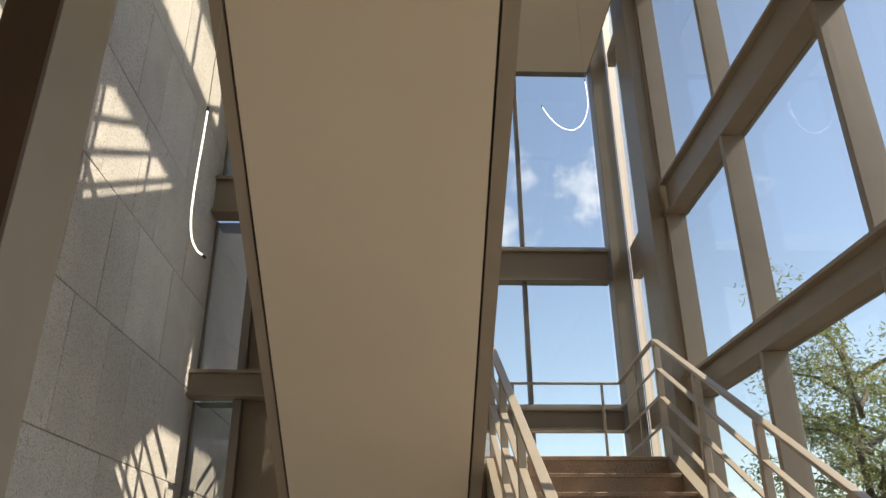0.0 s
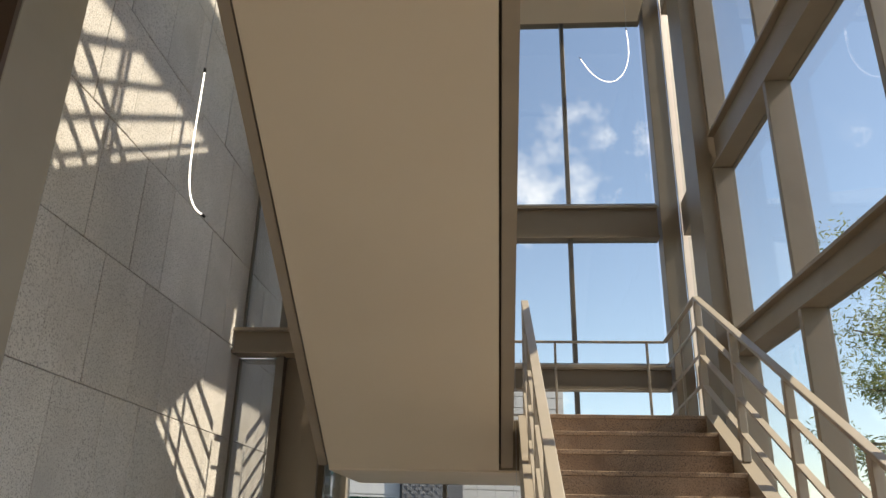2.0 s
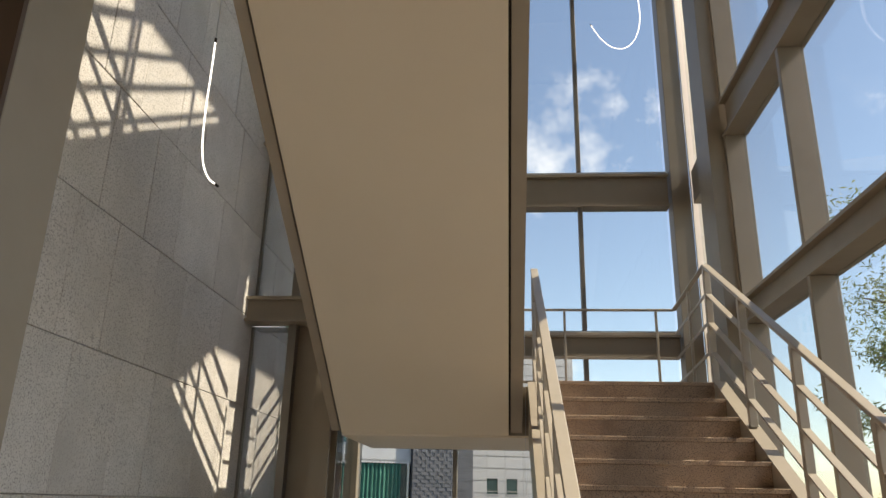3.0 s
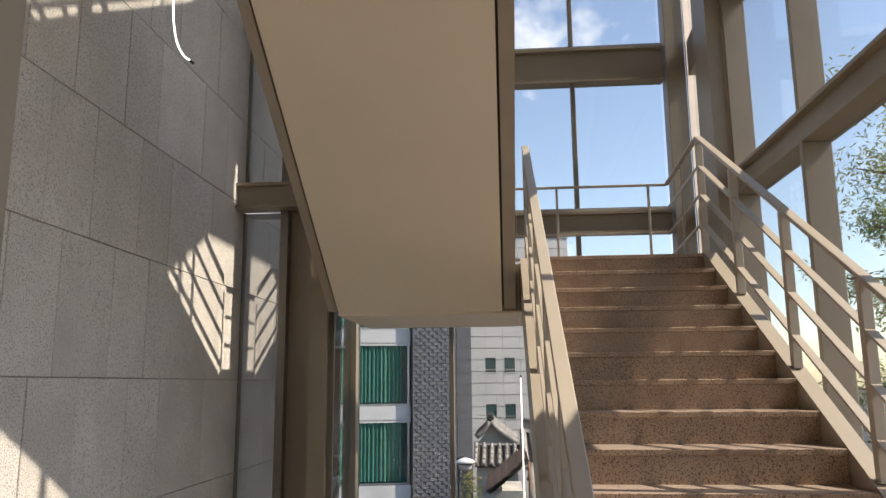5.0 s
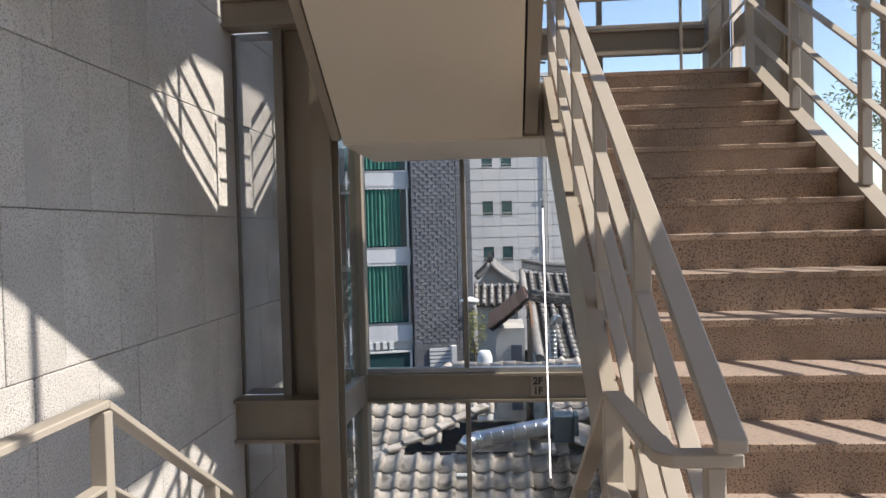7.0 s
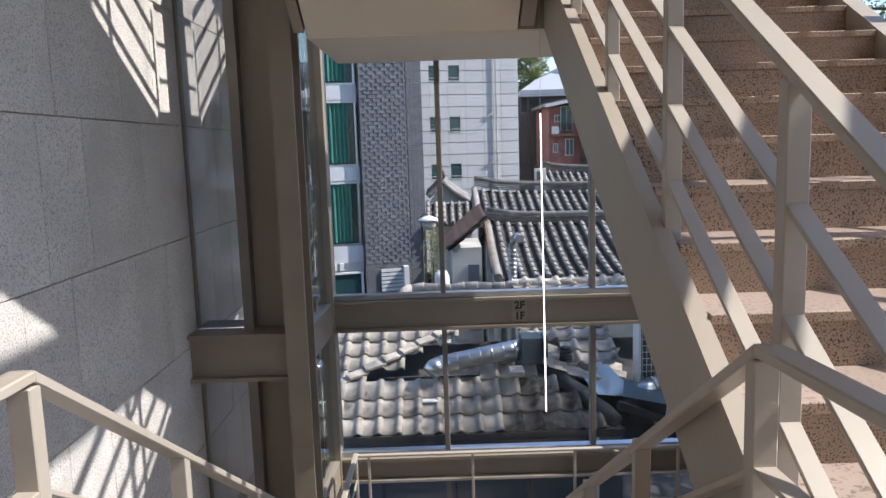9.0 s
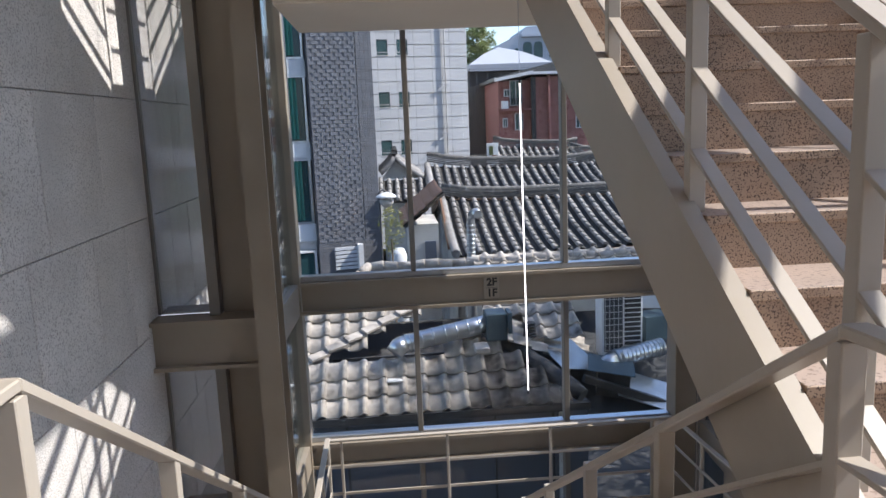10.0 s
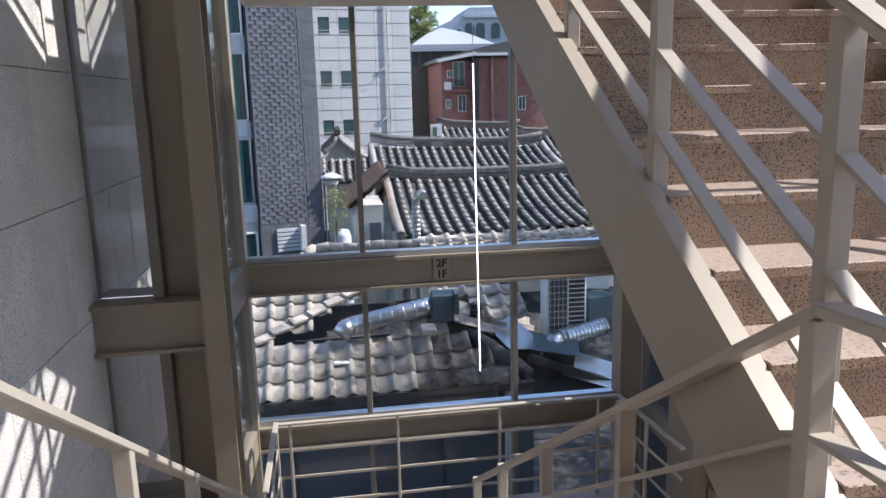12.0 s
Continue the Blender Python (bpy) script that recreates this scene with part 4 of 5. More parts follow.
# side slope that falls to the right behind the hip
hip_a, hip_b = Vector((0.92, 12.55, -1.60)), Vector((1.98, 11.25, -2.22))
sx = Vector((0.90, 0.0, -0.38)).normalized()
for j in range(6):
    for k in range(6):
        o = Vector((1.15, 12.1, -1.60)) + Vector((0, 0.26, 0.045)) * k + sx * (0.27 * j)
        if o.y > 13.4:
            continue
        yd = -sx
        nd = Vector((0.38, -0.1, 0.9)).normalized()
        xd = yd.cross(nd).normalized()
        lay_tile(o, xd, yd, xd.cross(yd))
bm = bmesh.new()
tube(bm, [hip_a.lerp(hip_b, k / 8) + Vector((0, 0, 0.05 + 0.012 * (k % 2))) for k in range(9)], [0.10, 0.12, 0.11, 0.125, 0.11, 0.12, 0.115, 0.12, 0.10], 9)
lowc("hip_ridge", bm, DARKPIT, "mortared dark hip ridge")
# bed under the tiles; its near-black colour stands for the opening's shade
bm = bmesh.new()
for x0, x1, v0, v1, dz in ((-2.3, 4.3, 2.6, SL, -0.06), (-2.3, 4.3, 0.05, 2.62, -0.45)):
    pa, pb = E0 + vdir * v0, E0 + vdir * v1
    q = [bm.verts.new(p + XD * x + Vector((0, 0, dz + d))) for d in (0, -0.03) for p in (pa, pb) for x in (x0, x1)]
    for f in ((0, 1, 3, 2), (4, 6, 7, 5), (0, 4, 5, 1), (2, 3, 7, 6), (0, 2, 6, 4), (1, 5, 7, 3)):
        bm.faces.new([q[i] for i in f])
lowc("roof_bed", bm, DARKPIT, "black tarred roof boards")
for k in range(5):
    bm = bmesh.new()
    bar(bm, (-1.6 + 0.05 * k, 11.95 + 0.13 * k, -2.10 + 0.06 * k), (0.95, 12.0 + 0.13 * k, -2.06 + 0.05 * k), 0.05, 0.035)
    lowc("batten", bm, GREYBRICKDARK, "bare roof batten")
# verge pieces along the torn edge
for k in range(7):
    t = k / 6
    p = Vector((-1.80 + 1.50 * t, 11.95 + 0.80 * t, -1.745 + 0.50 * t))
    bm = bmesh.new()
    box(bm, -0.16, 0.16, -0.07, 0.07, -0.015, 0.03, Matrix.Translation(p) @ pose(0, 0, 0, 15, rng.uniform(-14, -4), rng.uniform(22, 40)))
    lowc("edge_tile", bm, ROOFCEMENT, "", 0.006)
# ridge of round caps
bm = bmesh.new()
tube(bm, [(1.72, 11.38, -4.7), (1.72, 11.38, -2.45), (1.72, 11.3, -2.32)], 0.045, 10)
lowc("downpipe", bm, CONCRETE, "pale downpipe")
bm_pts = [(-0.85 + 0.23 * k, 14.3 + 0.01 * math.sin(k), -0.86 + 0.02 * math.sin(k * 1.7)) for k in range(23)]
for a, b in zip(bm_pts, bm_pts[1:]):
    bm = bmesh.new()
    tube(bm, [Vector(a), Vector(b), Vector(b) + Vector((0.015, 0, 0))], [0.075, 0.082, 0.092], 10)
    lowc("ridge_tile", bm, ROOFCEMENT)
for sgn in (1,):
    for k in range(6):
        bm = bmesh.new()
        a = Vector((-0.85 - 0.16 * k, 14.3 - 0.2 * k, -0.84 - 0.10 * k))
        tube(bm, [a, a + Vector((-0.15, -0.19, -0.09))], [0.08, 0.09], 9)
        lowc("ridge_tile", bm, ROOFCEMENT)
bm = bmesh.new()
box(bm, -2.2, 2.1, 11.45, 11.6, -4.7, -2.32)
lowc("wall", bm, BLUEGREY, "dark blue-grey panelled wall under the eaves")
for x in (-1.2, -0.2, 0.8, 1.6):
    bm = bmesh.new()
    box(bm, x, x + 0.03, 11.43, 11.449, -4.7, -2.35)
    lowc("panel_joint", bm, GREYBRICKDARK)
bm = bmesh.new()
bar(bm, (-2.2, 11.17, -2.27), (2.05, 11.17, -2.27), 0.09, 0.10)
lowc("gutter", bm, DARKPIT, "dark gutter")
for dims in ((0.60, 0.80, 11.62, 11.92, -1.62, -1.55), (-0.62, -0.40, 11.55, 11.7, -1.93, -1.90)):
    bm = bmesh.new()
    x0, x1, y0, y1, z0, z1 = dims
    box(bm, x0, x1, y0, y1, z0, z1)
    lowc("loose_tile", bm, ROOFCEMENT if z0 > -1.8 else WHITEPAINT, "loose broken piece on the roof", 0.01)


def duct(name, a, b, r, label, rings=7):
    d = thing(name, label, "duct", (a[0], a[1], min(a[2], b[2]) - r), group="roof ducts")
    c = child_of(d)
    bm = bmesh.new()
    tube(bm, [Vector(a).lerp(Vector(b), k / 6) for k in range(7)], r, 16)
    pipe_part = c("pipe", bm, GALV)
    for k in range(rings):
        p = Vector(a).lerp(Vector(b), (k + 0.3) / rings)
        q = p + (Vector(b) - Vector(a)).normalized() * 0.02
        bm = bmesh.new()
        tube(bm, [p, q], r * 1.05, 16)
        c("band", bm, GALV, under=pipe_part)
    return c


c = duct("air_duct", (-0.34, 11.9, -1.50), (0.80, 12.1, -1.34), 0.125, "shiny galvanised air duct lying on the roof")
bm = bmesh.new()
tube(bm, [(-0.34, 11.9, -1.50), (-0.44, 11.86, -1.53), (-0.50, 11.82, -1.60)], [0.125, 0.13, 0.125], 16)
c("elbow", bm, GALV)
fan = thing("duct_fan", "dark blue-green metal fan box at the duct's end", "fan box", (0.95, 12.1, -1.6))
c = child_of(fan)
bm = bmesh.new()
box(bm, 0.80, 1.10, 11.95, 12.3, -1.56, -1.17)
c("housing", bm, BLUEMETAL, "", 0.015)
bm = bmesh.new()
box(bm, 1.102, 1.16, 11.9, 12.2, -1.45, -1.15)
c("flap", bm, BLUEMETAL, "", 0.006)
vent = thing("roof_vent", "round dark roof vent with ribs", "roof vent", (1.46, 12.4, -1.7))
for k in range(5):
    bm = bmesh.new()
    tube(bm, [(1.48, 12.3, -1.62 + 0.045 * k), (1.48, 12.3, -1.59 + 0.045 * k)], 0.10 - 0.006 * k, 14)
    child_of(vent)("rib", bm, GREYBRICKDARK)
c = duct("air_duct", (2.62, 11.9, -1.90), (3.36, 12.05, -1.82), 0.125, "crumpled silver air duct beside the air conditioner", 12)
bm = bmesh.new()
tube(bm, [(2.62, 11.9, -1.90), (2.46, 11.87, -1.95), (2.36, 11.85, -1.98)], [0.125, 0.09, 0.04], 14)
c("cone", bm, GALV)

ac = thing("air_conditioner", "white outdoor air conditioner with a dark grille", "air conditioner", (2.8, 12.4, -1.95))
c = child_of(ac)
bm = bmesh.new()
box(bm, 2.52, 3.12, 12.2, 12.55, -2.0, -1.02)
c("case", bm, WHITEPAINT, "", 0.01)
bm = bmesh.new()
box(bm, 2.55, 2.83, 12.19, 12.199, -1.9, -1.05)
c("grille_back", bm, GREYBRICKDARK)
for k in range(9):
    bm = bmesh.new()
    box(bm, 2.55, 2.83, 12.18, 12.189, -1.88 + 0.095 * k, -1.872 + 0.095 * k)
    c("grille_wire", bm, OFFWHITE)
for k in range(5):
    bm = bmesh.new()
    box(bm, 2.56 + 0.065 * k, 2.566 + 0.065 * k, 12.178, 12.188, -1.9, -1.05)
    c("grille_wire", bm, OFFWHITE)
for k in range(12):
    bm = bmesh.new()
    box(bm, 2.85, 3.09, 12.19, 12.199, -1.88 + 0.07 * k, -1.828 + 0.07 * k)
    c("slot", bm, BLACK)
for nm, dims, rot, mat, lab in (
        ("metal_sheet", (-0.35, 0.35, -0.5, 0.5, -0.006, 0.006), (1.98, 12.2, -1.86, 14, 12, 20), GALV, "pale metal flashing sheet on the roof"),
        ("metal_sheet", (-0.45, 0.45, -0.3, 0.3, -0.006, 0.006), (3.05, 11.6, -2.32, 18, 16, -18), GALV, "pale metal flashing sheet on the roof"),
        ("metal_hood", (-0.20, 0.24, -0.2, 0.2, -0.36, 0.0), (2.52, 11.7, -1.96, 4, 6, -14), BLACK, "black metal hood beside the hip"),
        ("metal_sheet", (-0.32, 0.32, -0.26, 0.26, -0.008, 0.008), (2.50, 11.7, -1.93, 8, 8, -14), BLUEMETAL, "blue-grey sheet lying on the hood"),
        ("metal_box", (-0.22, 0.22, -0.2, 0.2, -0.25, 0.12), (3.45, 12.7, -1.62, 0, 0, 10), BLUEMETAL, "blue-grey metal box behind the duct"),
        ("metal_box", (-0.3, 0.3, -0.3, 0.3, -0.3, 0.2), (3.55, 13.3, -1.2, 0, 0, -15), CONCRETE, "pale metal box on the roof"),
        ("roof_beam", (-1.0, 1.0, -0.05, 0.05, -0.05, 0.05), (2.95, 11.45, -2.35, 0, 22, 4), BLACK, "black wooden beam end")):
    m = pose(*rot)
    ob = thing(nm, lab, nm.replace("_", " "), rot[:3], group="roof clutter")
    bm = bmesh.new()
    box(bm, *dims, m)
    child_of(ob)("body", bm, mat, "", 0.004)

# ---- street buildings ----
bb = thing("brick_building", "charcoal brick building with green-curtained windows", "building", (-2.0, 23.0, -4.7))
c = child_of(bb)
bm = bmesh.new()
box(bm, -9.0, -2.50, 23.35, 33.0, -4.7, 12.0)
c("wall", bm, CONCRETE, "pale concrete wall bands")
bm = bmesh.new()
box(bm, -2.50, -0.70, 23.06, 33.0, -4.7, 12.0)
c("brick_core", bm, GREYBRICKDARK, "charcoal brick wall")
relief = bmesh.new()
BW, BH = 0.25, 0.105
row = 0
z = -1.70
while z < 7.6:
    off = (row % 2) * 0.5 * BW
    x = -2.46 - BW + off
    while x < -1.14:
        x0, x1 = max(x, -2.46), min(x + BW * 0.66, -1.16)
        if x1 - x0 > 0.03:
            box(relief, x0, x1, 23.03, 23.06, z + 0.005, z + BH - 0.005)
        x0, x1 = max(x + BW * 0.68, -2.46), min(x + BW - 0.008, -1.16)
        if x1 - x0 > 0.03:
            box(relief, x0, x1, 23.045, 23.061, z + 0.006, z + BH - 0.006)
        x += BW
    z += BH
    row += 1
c("relief_bricks", relief, GREYBRICK, "brickwork with every other brick standing proud", kind="stuff")
plain = bmesh.new()
z, row = -4.7, 0
while z < 7.6:
    spans = [(-1.14, -0.70)] + ([(-2.48, -1.14)] if z < -1.75 else [])
    for a, b in spans:
        x = a - (0.12 if row % 2 else 0)
        while x < b:
            x0, x1 = max(x, a), min(x + 0.235, b)
            if x1 - x0 > 0.03:
                box(plain, x0, x1, 23.04, 23.062, z + 0.004, z + 0.066)
            x += 0.24
    z += 0.07
    row += 1
c("plain_bricks", plain, GREYBRICK, "flush charcoal bricks", kind="stuff")
for k in range(-1, 4):
    z0 = -1.10 + 2.23 * k
    if k == -1:
        continue
    win = bmesh.new()
    box(win, -6.4, -2.56, 23.30, 23.345, z0, z0 + 1.74)
    w = c("window", win, DARKGLASS, "window with green curtains")
    inv2 = Matrix.Translation(bb.location).inverted()
    cur = bmesh.new()
    x, n = -6.35, 0
    verts = []
    while x < -2.75:
        d = 0.035 * math.sin(n * 1.9) + 0.01 * math.sin(n * 0.7)
        verts.append((cur.verts.new((x, 23.26 + d, z0 + 0.05)), cur.verts.new((x, 23.26 + d, z0 + 1.70))))
        x += 0.035
        n += 1
    for p, q in zip(verts, verts[1:]):
        cur.faces.new((p[0], q[0], q[1], p[1]))
    c("curtain", cur, CURTAIN, "green pleated curtain", under=w)
    for dims in ((-6.4, -2.56, 23.2, 23.30, z0 - 0.05, z0), (-6.4, -2.56, 23.2, 23.30, z0 + 1.74, z0 + 1.78), (-2.60, -2.55, 23.18, 23.30, z0, z0 + 1.74)):
        bm = bmesh.new()
        box(bm, *dims)
        c("window_frame", bm, SILVER, under=w)
for k in range(4):
    bm = bmesh.new()
    box(bm, -6.6, -2.505, 23.20, 23.34, -1.64 + 2.23 * k, -1.16 + 2.23 * k)
    c("spandrel", bm, CONCRETE, "pale concrete spandrel")
bm = bmesh.new()
box(bm, -6.6, -2.6, 23.15, 23.3, -2.6, -1.95)
c("shop_window", bm, DARKGLASS, "dark shop window")
for dims in ((-6.6, -2.55, 23.10, 23.2, -1.95, -1.90), (-2.61, -2.55, 23.10, 23.2, -2.9, -1.90)):
    bm = bmesh.new()
    box(bm, *dims)
    c("shop_frame", bm, WHITEPAINT, "white shop frame")
for k in range(5):
    bm = bmesh.new()
    box(bm, -4.0 + 0.2 * k, -3.88 + 0.2 * k, 23.12, 23.19, -1.84, -1.64)
    c("sign_bar", bm, WHITEPAINT, "white sign bar")
for k in range(6):
    bm = bmesh.new()
    box(bm, -2.05, -1.30, 22.98, 23.03, -2.50 + 0.11 * k, -2.42 + 0.11 * k)
    c("louvre", bm, CONCRETE, "pale vent louvre")
bm = bmesh.new()
box(bm, -1.42, -1.28, 22.8, 23.03, -2.5, -1.8)
c("vent_box", bm, CONCRETE)

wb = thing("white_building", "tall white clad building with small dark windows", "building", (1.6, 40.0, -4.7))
c = child_of(wb)
bm = bmesh.new()
box(bm, -6.0, 3.86, 40.08, 52.0, -4.7, 9.3)
c("core", bm, WHITEJOINT, "grey wall behind the cladding")
wins = [(x, z) for z in (-0.05, 2.27, 4.75, 7.1) for x in (-0.75, 0.25)]
pan = bmesh.new()
PH, PW = 0.585, 0.92
for j in range(24):
    z = -4.7 + PH * j
    if z > 9.2:
        break
    for k in range(11):
        x = 3.86 - PW * (k + 1)
        xs = [(x + 0.006, x + PW - 0.006)]
        for wx, wz in wins:
            if z + PH > wz and z < wz + 0.74:
                nxt = []
                for a, b in xs:
                    if b <= wx or a >= wx + 0.55:
                        nxt.append((a, b))
                    else:
                        if a < wx - 0.02:
                            nxt.append((a, wx))
                        if b > wx + 0.57:
                            nxt.append((wx + 0.55, b))
                xs = nxt
        for a, b in xs:
            box(pan, a, b, 40.0, 40.06, z + 0.018, min(z + PH - 0.018, 9.35))
    for wx, wz in wins:
        if z < wz < z + PH:
            box(pan, wx + 0.006, wx + 0.544, 40.0, 40.06, z + 0.018, wz)
        if z < wz + 0.74 < z + PH:
            box(pan, wx + 0.006, wx + 0.544, 40.0, 40.06, wz + 0.74, z + PH - 0.018)
c("cladding_panels", pan, WHITETILE, "white cladding panels with grey joints", kind="stuff")
for wx, wz in wins:
    bm = bmesh.new()
    box(bm, wx, wx + 0.55, 40.03, 40.07, wz, wz + 0.74)
    w = c("window", bm, DARKGLASS, "small dark window")
    bm = bmesh.new()
    box(bm, wx - 0.01, wx + 0.56, 39.98, 40.03, wz - 0.03, wz + 0.01)
    c("window_sill", bm, OFFWHITE, under=w)
    bm = bmesh.new()
    box(bm, wx, wx + 0.55, 40.01, 40.029, wz + 0.12, wz + 0.15)
    c("window_bar", bm, OFFWHITE, under=w)
for x, r in ((2.66, 0.035), (2.52, 0.02)):
    bm = bmesh.new()
    tube(bm, [(x, 39.9, -0.4), (x, 39.9, 9.0)], r, 6)
    c("riser_pipe", bm, OFFWHITE, "white pipe up the wall")
for z in (0.9, 3.3):
    bm = bmesh.new()
    bar(bm, (2.3, 39.85, z), (2.8, 39.85, z), 0.06, 0.06)
    c("pipe_bracket", bm, WHITEJOINT)
    bm = bmesh.new()
    bar(bm, (2.15, 39.7, z - 0.32), (2.6, 39.85, z), 0.035, 0.035)
    c("pipe_brace", bm, WHITEJOINT)
bm = bmesh.new()
box(bm, -6.0, 3.9, 39.95, 52, 9.36, 9.55)
c("parapet", bm, WHITETILE)
for a, b in (((1.2, 40.5, 10.35), (2.9, 40.5, 10.15)), ((1.0, 40.8, 10.6), (2.4, 40.8, 10.7)), ((1.6, 40.4, 9.5), (1.7, 40.4, 10.6)), ((2.5, 40.4, 9.5), (2.5, 40.4, 10.3)), ((2.0, 40.4, 9.5), (2.0, 40.4, 12.0))):
    bm = bmesh.new()
    bar(bm, a, b, 0.08, 0.12)
    c("roof_frame", bm, GREYBRICKDARK, "dark steel roof frame")

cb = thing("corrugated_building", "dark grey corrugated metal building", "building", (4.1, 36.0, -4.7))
c = child_of(cb)
bm = bmesh.new()
xs = [3.36 + 0.06 * k for k in range(30)]
for k, (a, b) in enumerate(zip(xs, xs[1:])):
    box(bm, a, b - 0.004, 36.0 + (0.0 if k % 2 else 0.04), 36.3, -4.7, 3.0)
c("ribbed_wall", bm, CORRUGATED, "upright metal ribs")
bm = bmesh.new()
box(bm, 3.36, 8.0, 36.3, 44.0, -4.7, 3.0)
c("core", bm, CORRUGATED)
bm = bmesh.new()
box(bm, 4.35, 4.85, 35.95, 36.03, 1.3, 1.85)
c("window", bm, BLACK, "dark window")
# solid box; the open storey's inner shade is put into its colour
bm = bmesh.new()
box(bm, 3.4, 7.4, 36.4, 42, 3.0, 3.66)
c("open_storey", bm, GREYBRICKDARK, "dark open top storey")
for x in (3.45, 3.8, 4.3, 4.9):
    bm = bmesh.new()
    box(bm, x, x + 0.06, 36.2, 36.28, 3.0, 3.7)
    c("post", bm, CORRUGATED)
bm = bmesh.new()
box(bm, 3.5, 7.25, 36.0, 42.2, 3.66, 3.74)
apex = Vector((5.3, 39, 4.95))
base = [Vector(p) for p in ((3.5, 36.0, 3.95), (7.25, 36.0, 3.95), (7.25, 42.2, 3.95), (3.5, 42.2, 3.95))]
low_v = [bm.verts.new(p - Vector((0, 0, 0.2))) for p in base]
b_v = [bm.verts.new(p) for p in base]
mid_v = [bm.verts.new(apex.lerp(p, 0.5) + Vector((0, 0, 0.10))) for p in base]
tip = bm.verts.new(apex)
for i in range(4):
    k = (i + 1) % 4
    bm.faces.new((low_v[i], low_v[k], b_v[k], b_v[i]))
    bm.faces.new((b_v[i], b_v[k], mid_v[k], mid_v[i]))
    bm.faces.new((mid_v[i], mid_v[k], tip))
c("canopy", bm, TENT, "pale tent-shaped canopy")

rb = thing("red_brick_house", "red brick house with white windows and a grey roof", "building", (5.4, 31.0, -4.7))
c = child_of(rb)
bm = bmesh.new()
box(bm, 4.03, 5.25, 31.3, 36.0, -4.7, 2.95)
c("wall", bm, REDBRICK)
bm = bmesh.new()
box(bm, 5.25, 9.5, 31.0, 36.0, -4.7, 3.05)
c("wall", bm, REDBRICK)
courses = bmesh.new()
for j in range(36):
    z = -0.4 + 0.095 * j
    x = 5.45 - (0.12 if j % 2 else 0)
    while x < 8.9:
        if z < 3.0 and x > 5.43:
            box(courses, x, x + 0.228, 30.985, 31.01, z, z + 0.082)
        x += 0.24
c("brick_courses", courses, REDBRICK, "courses of red brick", kind="stuff")
bm = bmesh.new()
prism(bm, [(3.85, 2.95), (5.2, 3.12), (9.8, 3.12), (9.8, 4.35), (3.85, 3.08)], "y", 30.7, 36.3)
c("roof", bm, CORRUGATED, "dark grey roof")
bm = bmesh.new()
bar(bm, (3.8, 30.68, 2.96), (5.3, 30.68, 3.22), 0.06, 0.12)
c("eaves_board", bm, WHITEPAINT, "white eaves board")
bm = bmesh.new()
bar(bm, (5.3, 30.68, 3.18), (9.8, 30.68, 3.18), 0.06, 0.10)
c("eaves_board", bm, WHITEPAINT, "white eaves board")
bm = bmesh.new()
tube(bm, [(5.95, 30.9, -1.0), (5.95, 30.9, 3.1)], 0.06, 8)
c("downpipe", bm, REDBRICK, "dark red downpipe")
# solid box, black in place of the shade inside the stair opening
bm = bmesh.new()
box(bm, 5.25, 5.43, 30.9, 31.05, -1, 3.05)
c("stair_slot", bm, BLACK, "dark open stair")
for x0, x1, z0, z1, y in ((4.50, 4.92, 2.02, 2.93, 31.3), (4.68, 4.95, 1.07, 1.66, 31.3), (4.72, 4.95, 0.07, 0.47, 31.3), (7.03, 7.27, 1.07, 1.56, 31.0), (4.2, 4.33, 1.2, 1.5, 31.3), (4.27, 4.45, 2.38, 2.6, 31.3), (4.22, 4.34, 0.1, 0.4, 31.3)):
    bm = bmesh.new()
    box(bm, x0 - 0.03, x1 + 0.03, y - 0.06, y - 0.02, z0 - 0.03, z1 + 0.03)
    w = c("window_frame", bm, WHITEPAINT, "white window frame")
    bm = bmesh.new()
    m = 0.5 * (x0 + x1)
    box(bm, x0, m - 0.015, y - 0.075, y - 0.061, z0, z1)
    box(bm, m + 0.015, x1, y - 0.075, y - 0.061, z0, z1)
    c("pane", bm, DARKGLASS, under=w)
bm = bmesh.new()
box(bm, 3.95, 5.24, 30.9, 31.29, 1.80, 1.88)
c("ledge", bm, REDBRICK, "red painted ledge")
bm = bmesh.new()
box(bm, 4.12, 4.36, 30.95, 31.25, 1.89, 2.18)
c("outdoor_unit", bm, WHITEPAINT, "white outdoor unit")
bm = bmesh.new()
for k in range(9):
    box(bm, 4.48 + 0.055 * k, 4.495 + 0.055 * k, 31.1, 31.12, 1.98, 2.25)
box(bm, 4.46, 4.96, 31.09, 31.125, 2.25, 2.28)
c("window_guard", bm, GREYBRICKDARK, "dark window guard")


# three far houses scaled about the eye, to keep their outlines in the camera's view
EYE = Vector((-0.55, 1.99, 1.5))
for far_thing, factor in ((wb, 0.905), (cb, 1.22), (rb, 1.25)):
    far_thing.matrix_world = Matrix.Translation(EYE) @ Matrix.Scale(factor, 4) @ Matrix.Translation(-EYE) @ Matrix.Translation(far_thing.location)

# brick and white fronts turned towards the sun so that it lights them
bb.matrix_world = Matrix.Translation((-0.7, 23.0, 0)) @ pose(0, 0, 0, 0, 0, 14) @ Matrix.Translation((0.7, -23.0, 0)) @ Matrix.Translation(bb.location)
pin = Vector((3.44, 36.4, 0))
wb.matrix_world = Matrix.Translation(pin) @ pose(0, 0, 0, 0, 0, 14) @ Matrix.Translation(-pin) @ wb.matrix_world

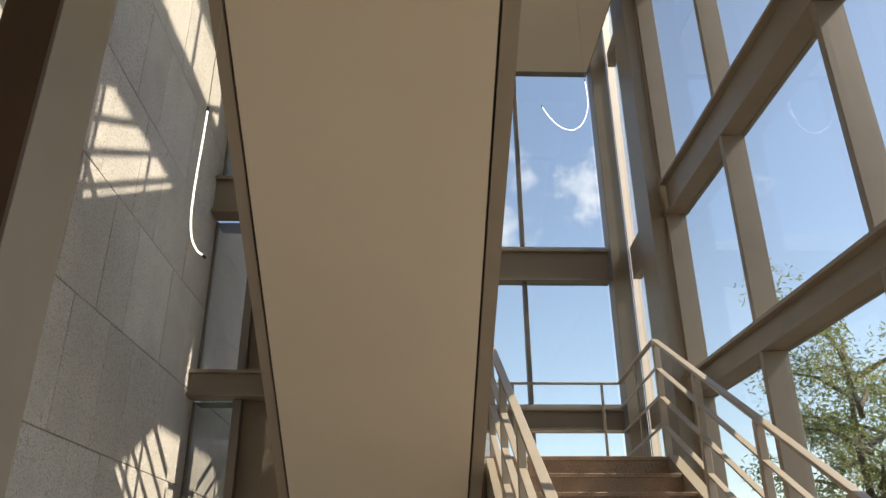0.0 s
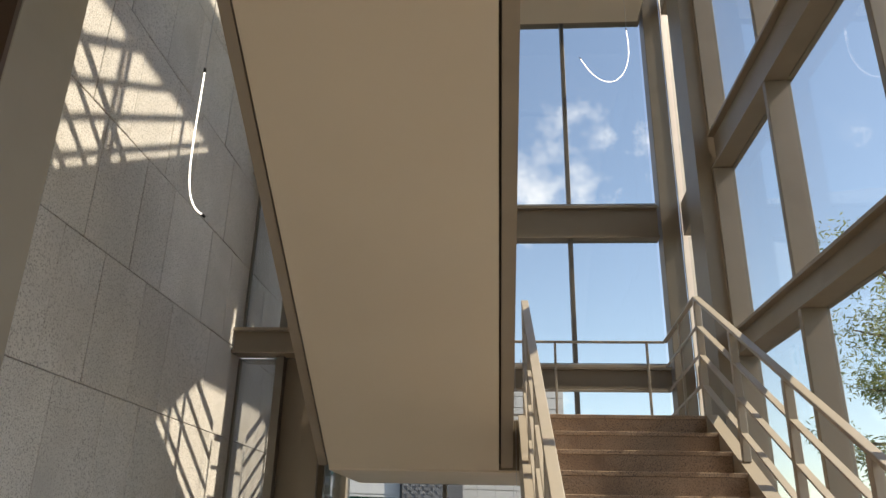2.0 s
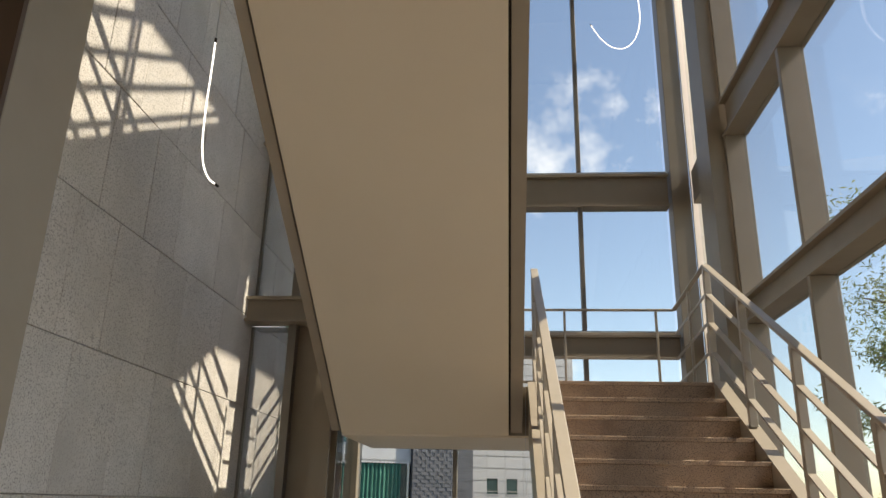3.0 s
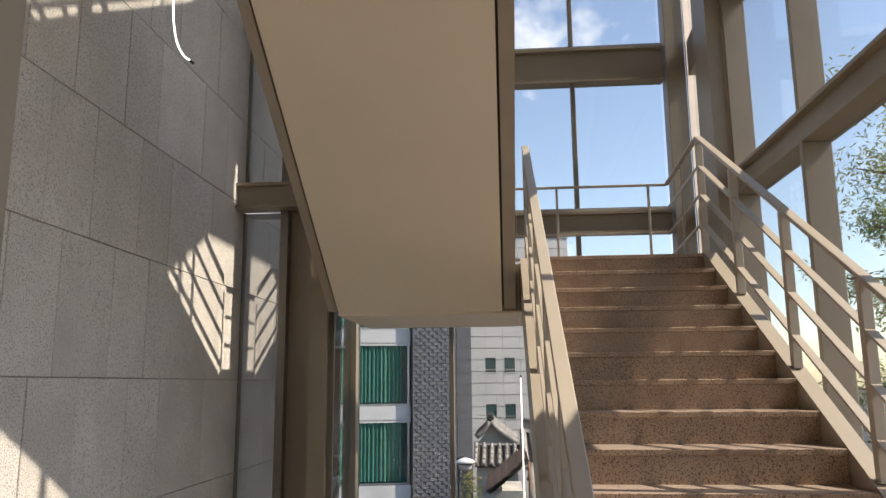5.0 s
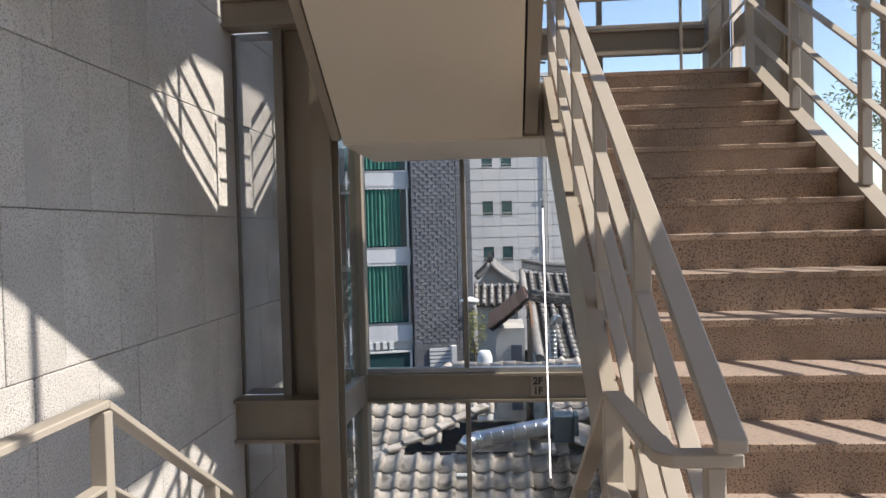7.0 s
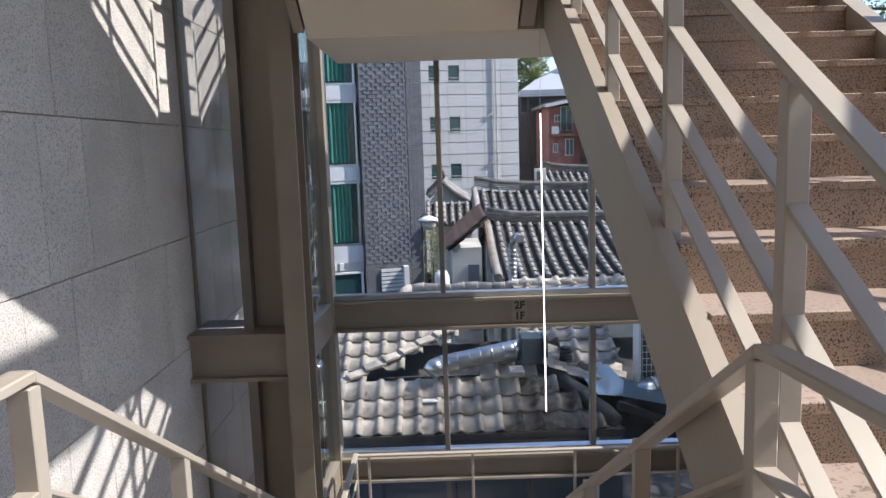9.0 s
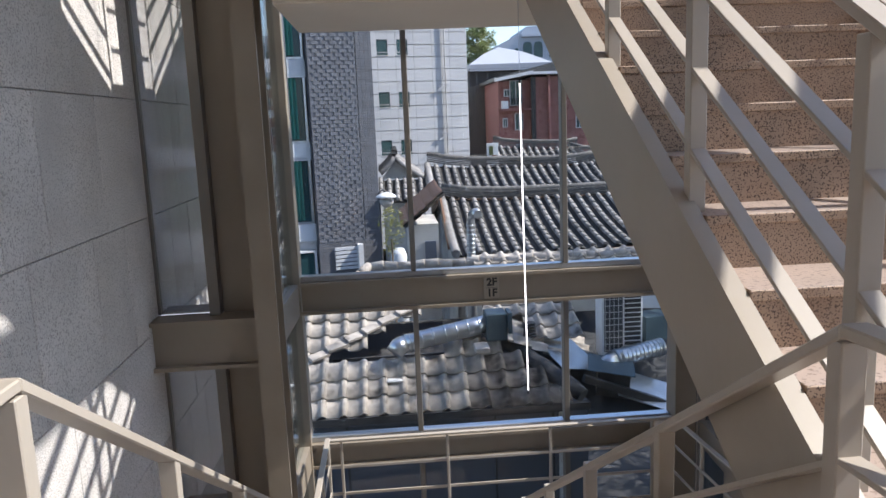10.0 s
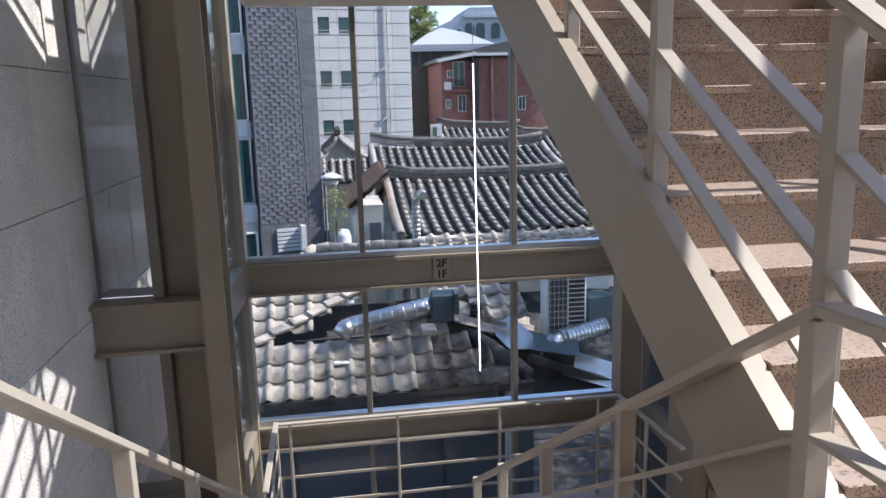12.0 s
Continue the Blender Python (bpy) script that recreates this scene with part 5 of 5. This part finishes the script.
sb = thing("sign_board", "white standing sign board above the roofs", "sign", (2.88, 27.6, -0.3))
bm = bmesh.new()
box(bm, 3.02, 3.42, 27.6, 27.66, -0.1, 0.70)
sign_face = child_of(sb)("board", bm, WHITEPAINT, "", 0.006)
for x0, x1, z0, z1, mat in ((3.10, 3.24, 0.30, 0.60, LEAF), (3.2, 3.34, 0.12, 0.28, TERRACOTTA)):
    bm = bmesh.new()
    box(bm, x0, x1, 27.59, 27.599, z0, z1)
    child_of(sb)("mark", bm, mat, under=sign_face)
bm = bmesh.new()
box(bm, 3.2, 3.26, 27.62, 27.65, -1.2, -0.1)
child_of(sb)("post", bm, GREYBRICKDARK)

fb = thing("far_building", "pale far building with arched windows", "building", (16, 85, -4.7))
c = child_of(fb)
bm = bmesh.new()
prism(bm, [(11.0, -4.7), (26.0, -4.7), (26.0, 11.5), (15.6, 11.3), (15.0, 10.6), (11.0, 8.8)], "y", 85, 95)
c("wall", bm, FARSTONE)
for x in (15.2, 16.4, 18.1, 19.9, 21.7):
    arch = [(x, 8.0), (x + 0.95, 8.0), (x + 0.95, 9.3)] + [(x + 0.475 + 0.475 * math.cos(t), 9.3 + 0.4 * math.sin(t)) for t in (0.5, 1.0, 1.57, 2.1, 2.6)] + [(x, 9.3)]
    bm = bmesh.new()
    prism(bm, arch, "y", 84.85, 84.98)
    c("window", bm, DARKGLASS, "arched window")
for x in (11.6, 12.5, 13.4, 14.3):
    bm = bmesh.new()
    box(bm, x, x + 0.35, 84.85, 84.98, 6.8, 8.2 + 0.3 * (x - 11.6))
    c("window", bm, DARKGLASS)
bm = bmesh.new()
box(bm, 15.0, 26, 84.5, 85, 10.2, 10.5)
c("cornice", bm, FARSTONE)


def tree(name, base, top, spread, label, n_limbs, per, leaf, mat, seed, squash=0.8, low_from=0.35, droop=0.0):
    tr = thing(name, label, "tree", base, group="trees")
    ch = child_of(tr)
    r = random.Random(seed)
    base = Vector(base)
    bm = bmesh.new()
    pts = [base + Vector((0.12 * math.sin(k), 0.1 * math.cos(1.3 * k), (top - base.z) * k / 6)) for k in range(7)]
    tube(bm, pts, [0.16 - 0.022 * k for k in range(7)], 9)
    limb_ends = []
    for k in range(n_limbs):
        t = low_from + (1 - low_from) * (k + r.random()) / n_limbs
        a = base + Vector((0, 0, (top - base.z) * t * 0.97))
        ang = k * 2.4 + r.uniform(-0.4, 0.4)
        reach = spread * (1.15 - 0.75 * abs(t - 0.6)) * r.uniform(0.5, 1.0)
        b = a + Vector((math.cos(ang) * reach, math.sin(ang) * reach, r.uniform(0.1, 0.9)))
        tube(bm, [a, a.lerp(b, 0.5) + Vector((0, 0, 0.12)), b], [0.05, 0.03, 0.01], 5)
        limb_ends += [b, a.lerp(b, 0.75), a.lerp(b, 0.5)]
    ch("trunk", bm, BARK, "slim branching trunk")
    bm = bmesh.new()
    for e in limb_ends:
        leaves(bm, e + Vector((r.uniform(-0.2, 0.2), r.uniform(-0.2, 0.2), r.uniform(-0.15, 0.25))), r.uniform(0.3, 0.6), per, leaf, r, droop, squash)
    ch("crown", bm, mat, "many small leaves with gaps")


tree("tree", (6.6, 11.6, -4.7), 5.3, 1.9, "slim tree with sparse yellow-green leaves", 34, 250, 0.10, LEAF, 5, droop=0.5)
tree("tree", (7.8, 10.4, -4.7), 4.8, 1.6, "slim tree with pale yellow leaves", 32, 250, 0.095, LEAFYELLOW, 8, droop=0.5)
tree("tree", (8.4, 13.6, -4.7), 4.6, 2.0, "slim tree with sparse yellow-green leaves", 32, 220, 0.105, LEAF, 12, droop=0.5)
tree("tree", (7.0, 60.0, -4.7), 8.4, 1.6, "far green tree between the buildings", 20, 120, 0.30, LEAF, 21, low_from=0.7)
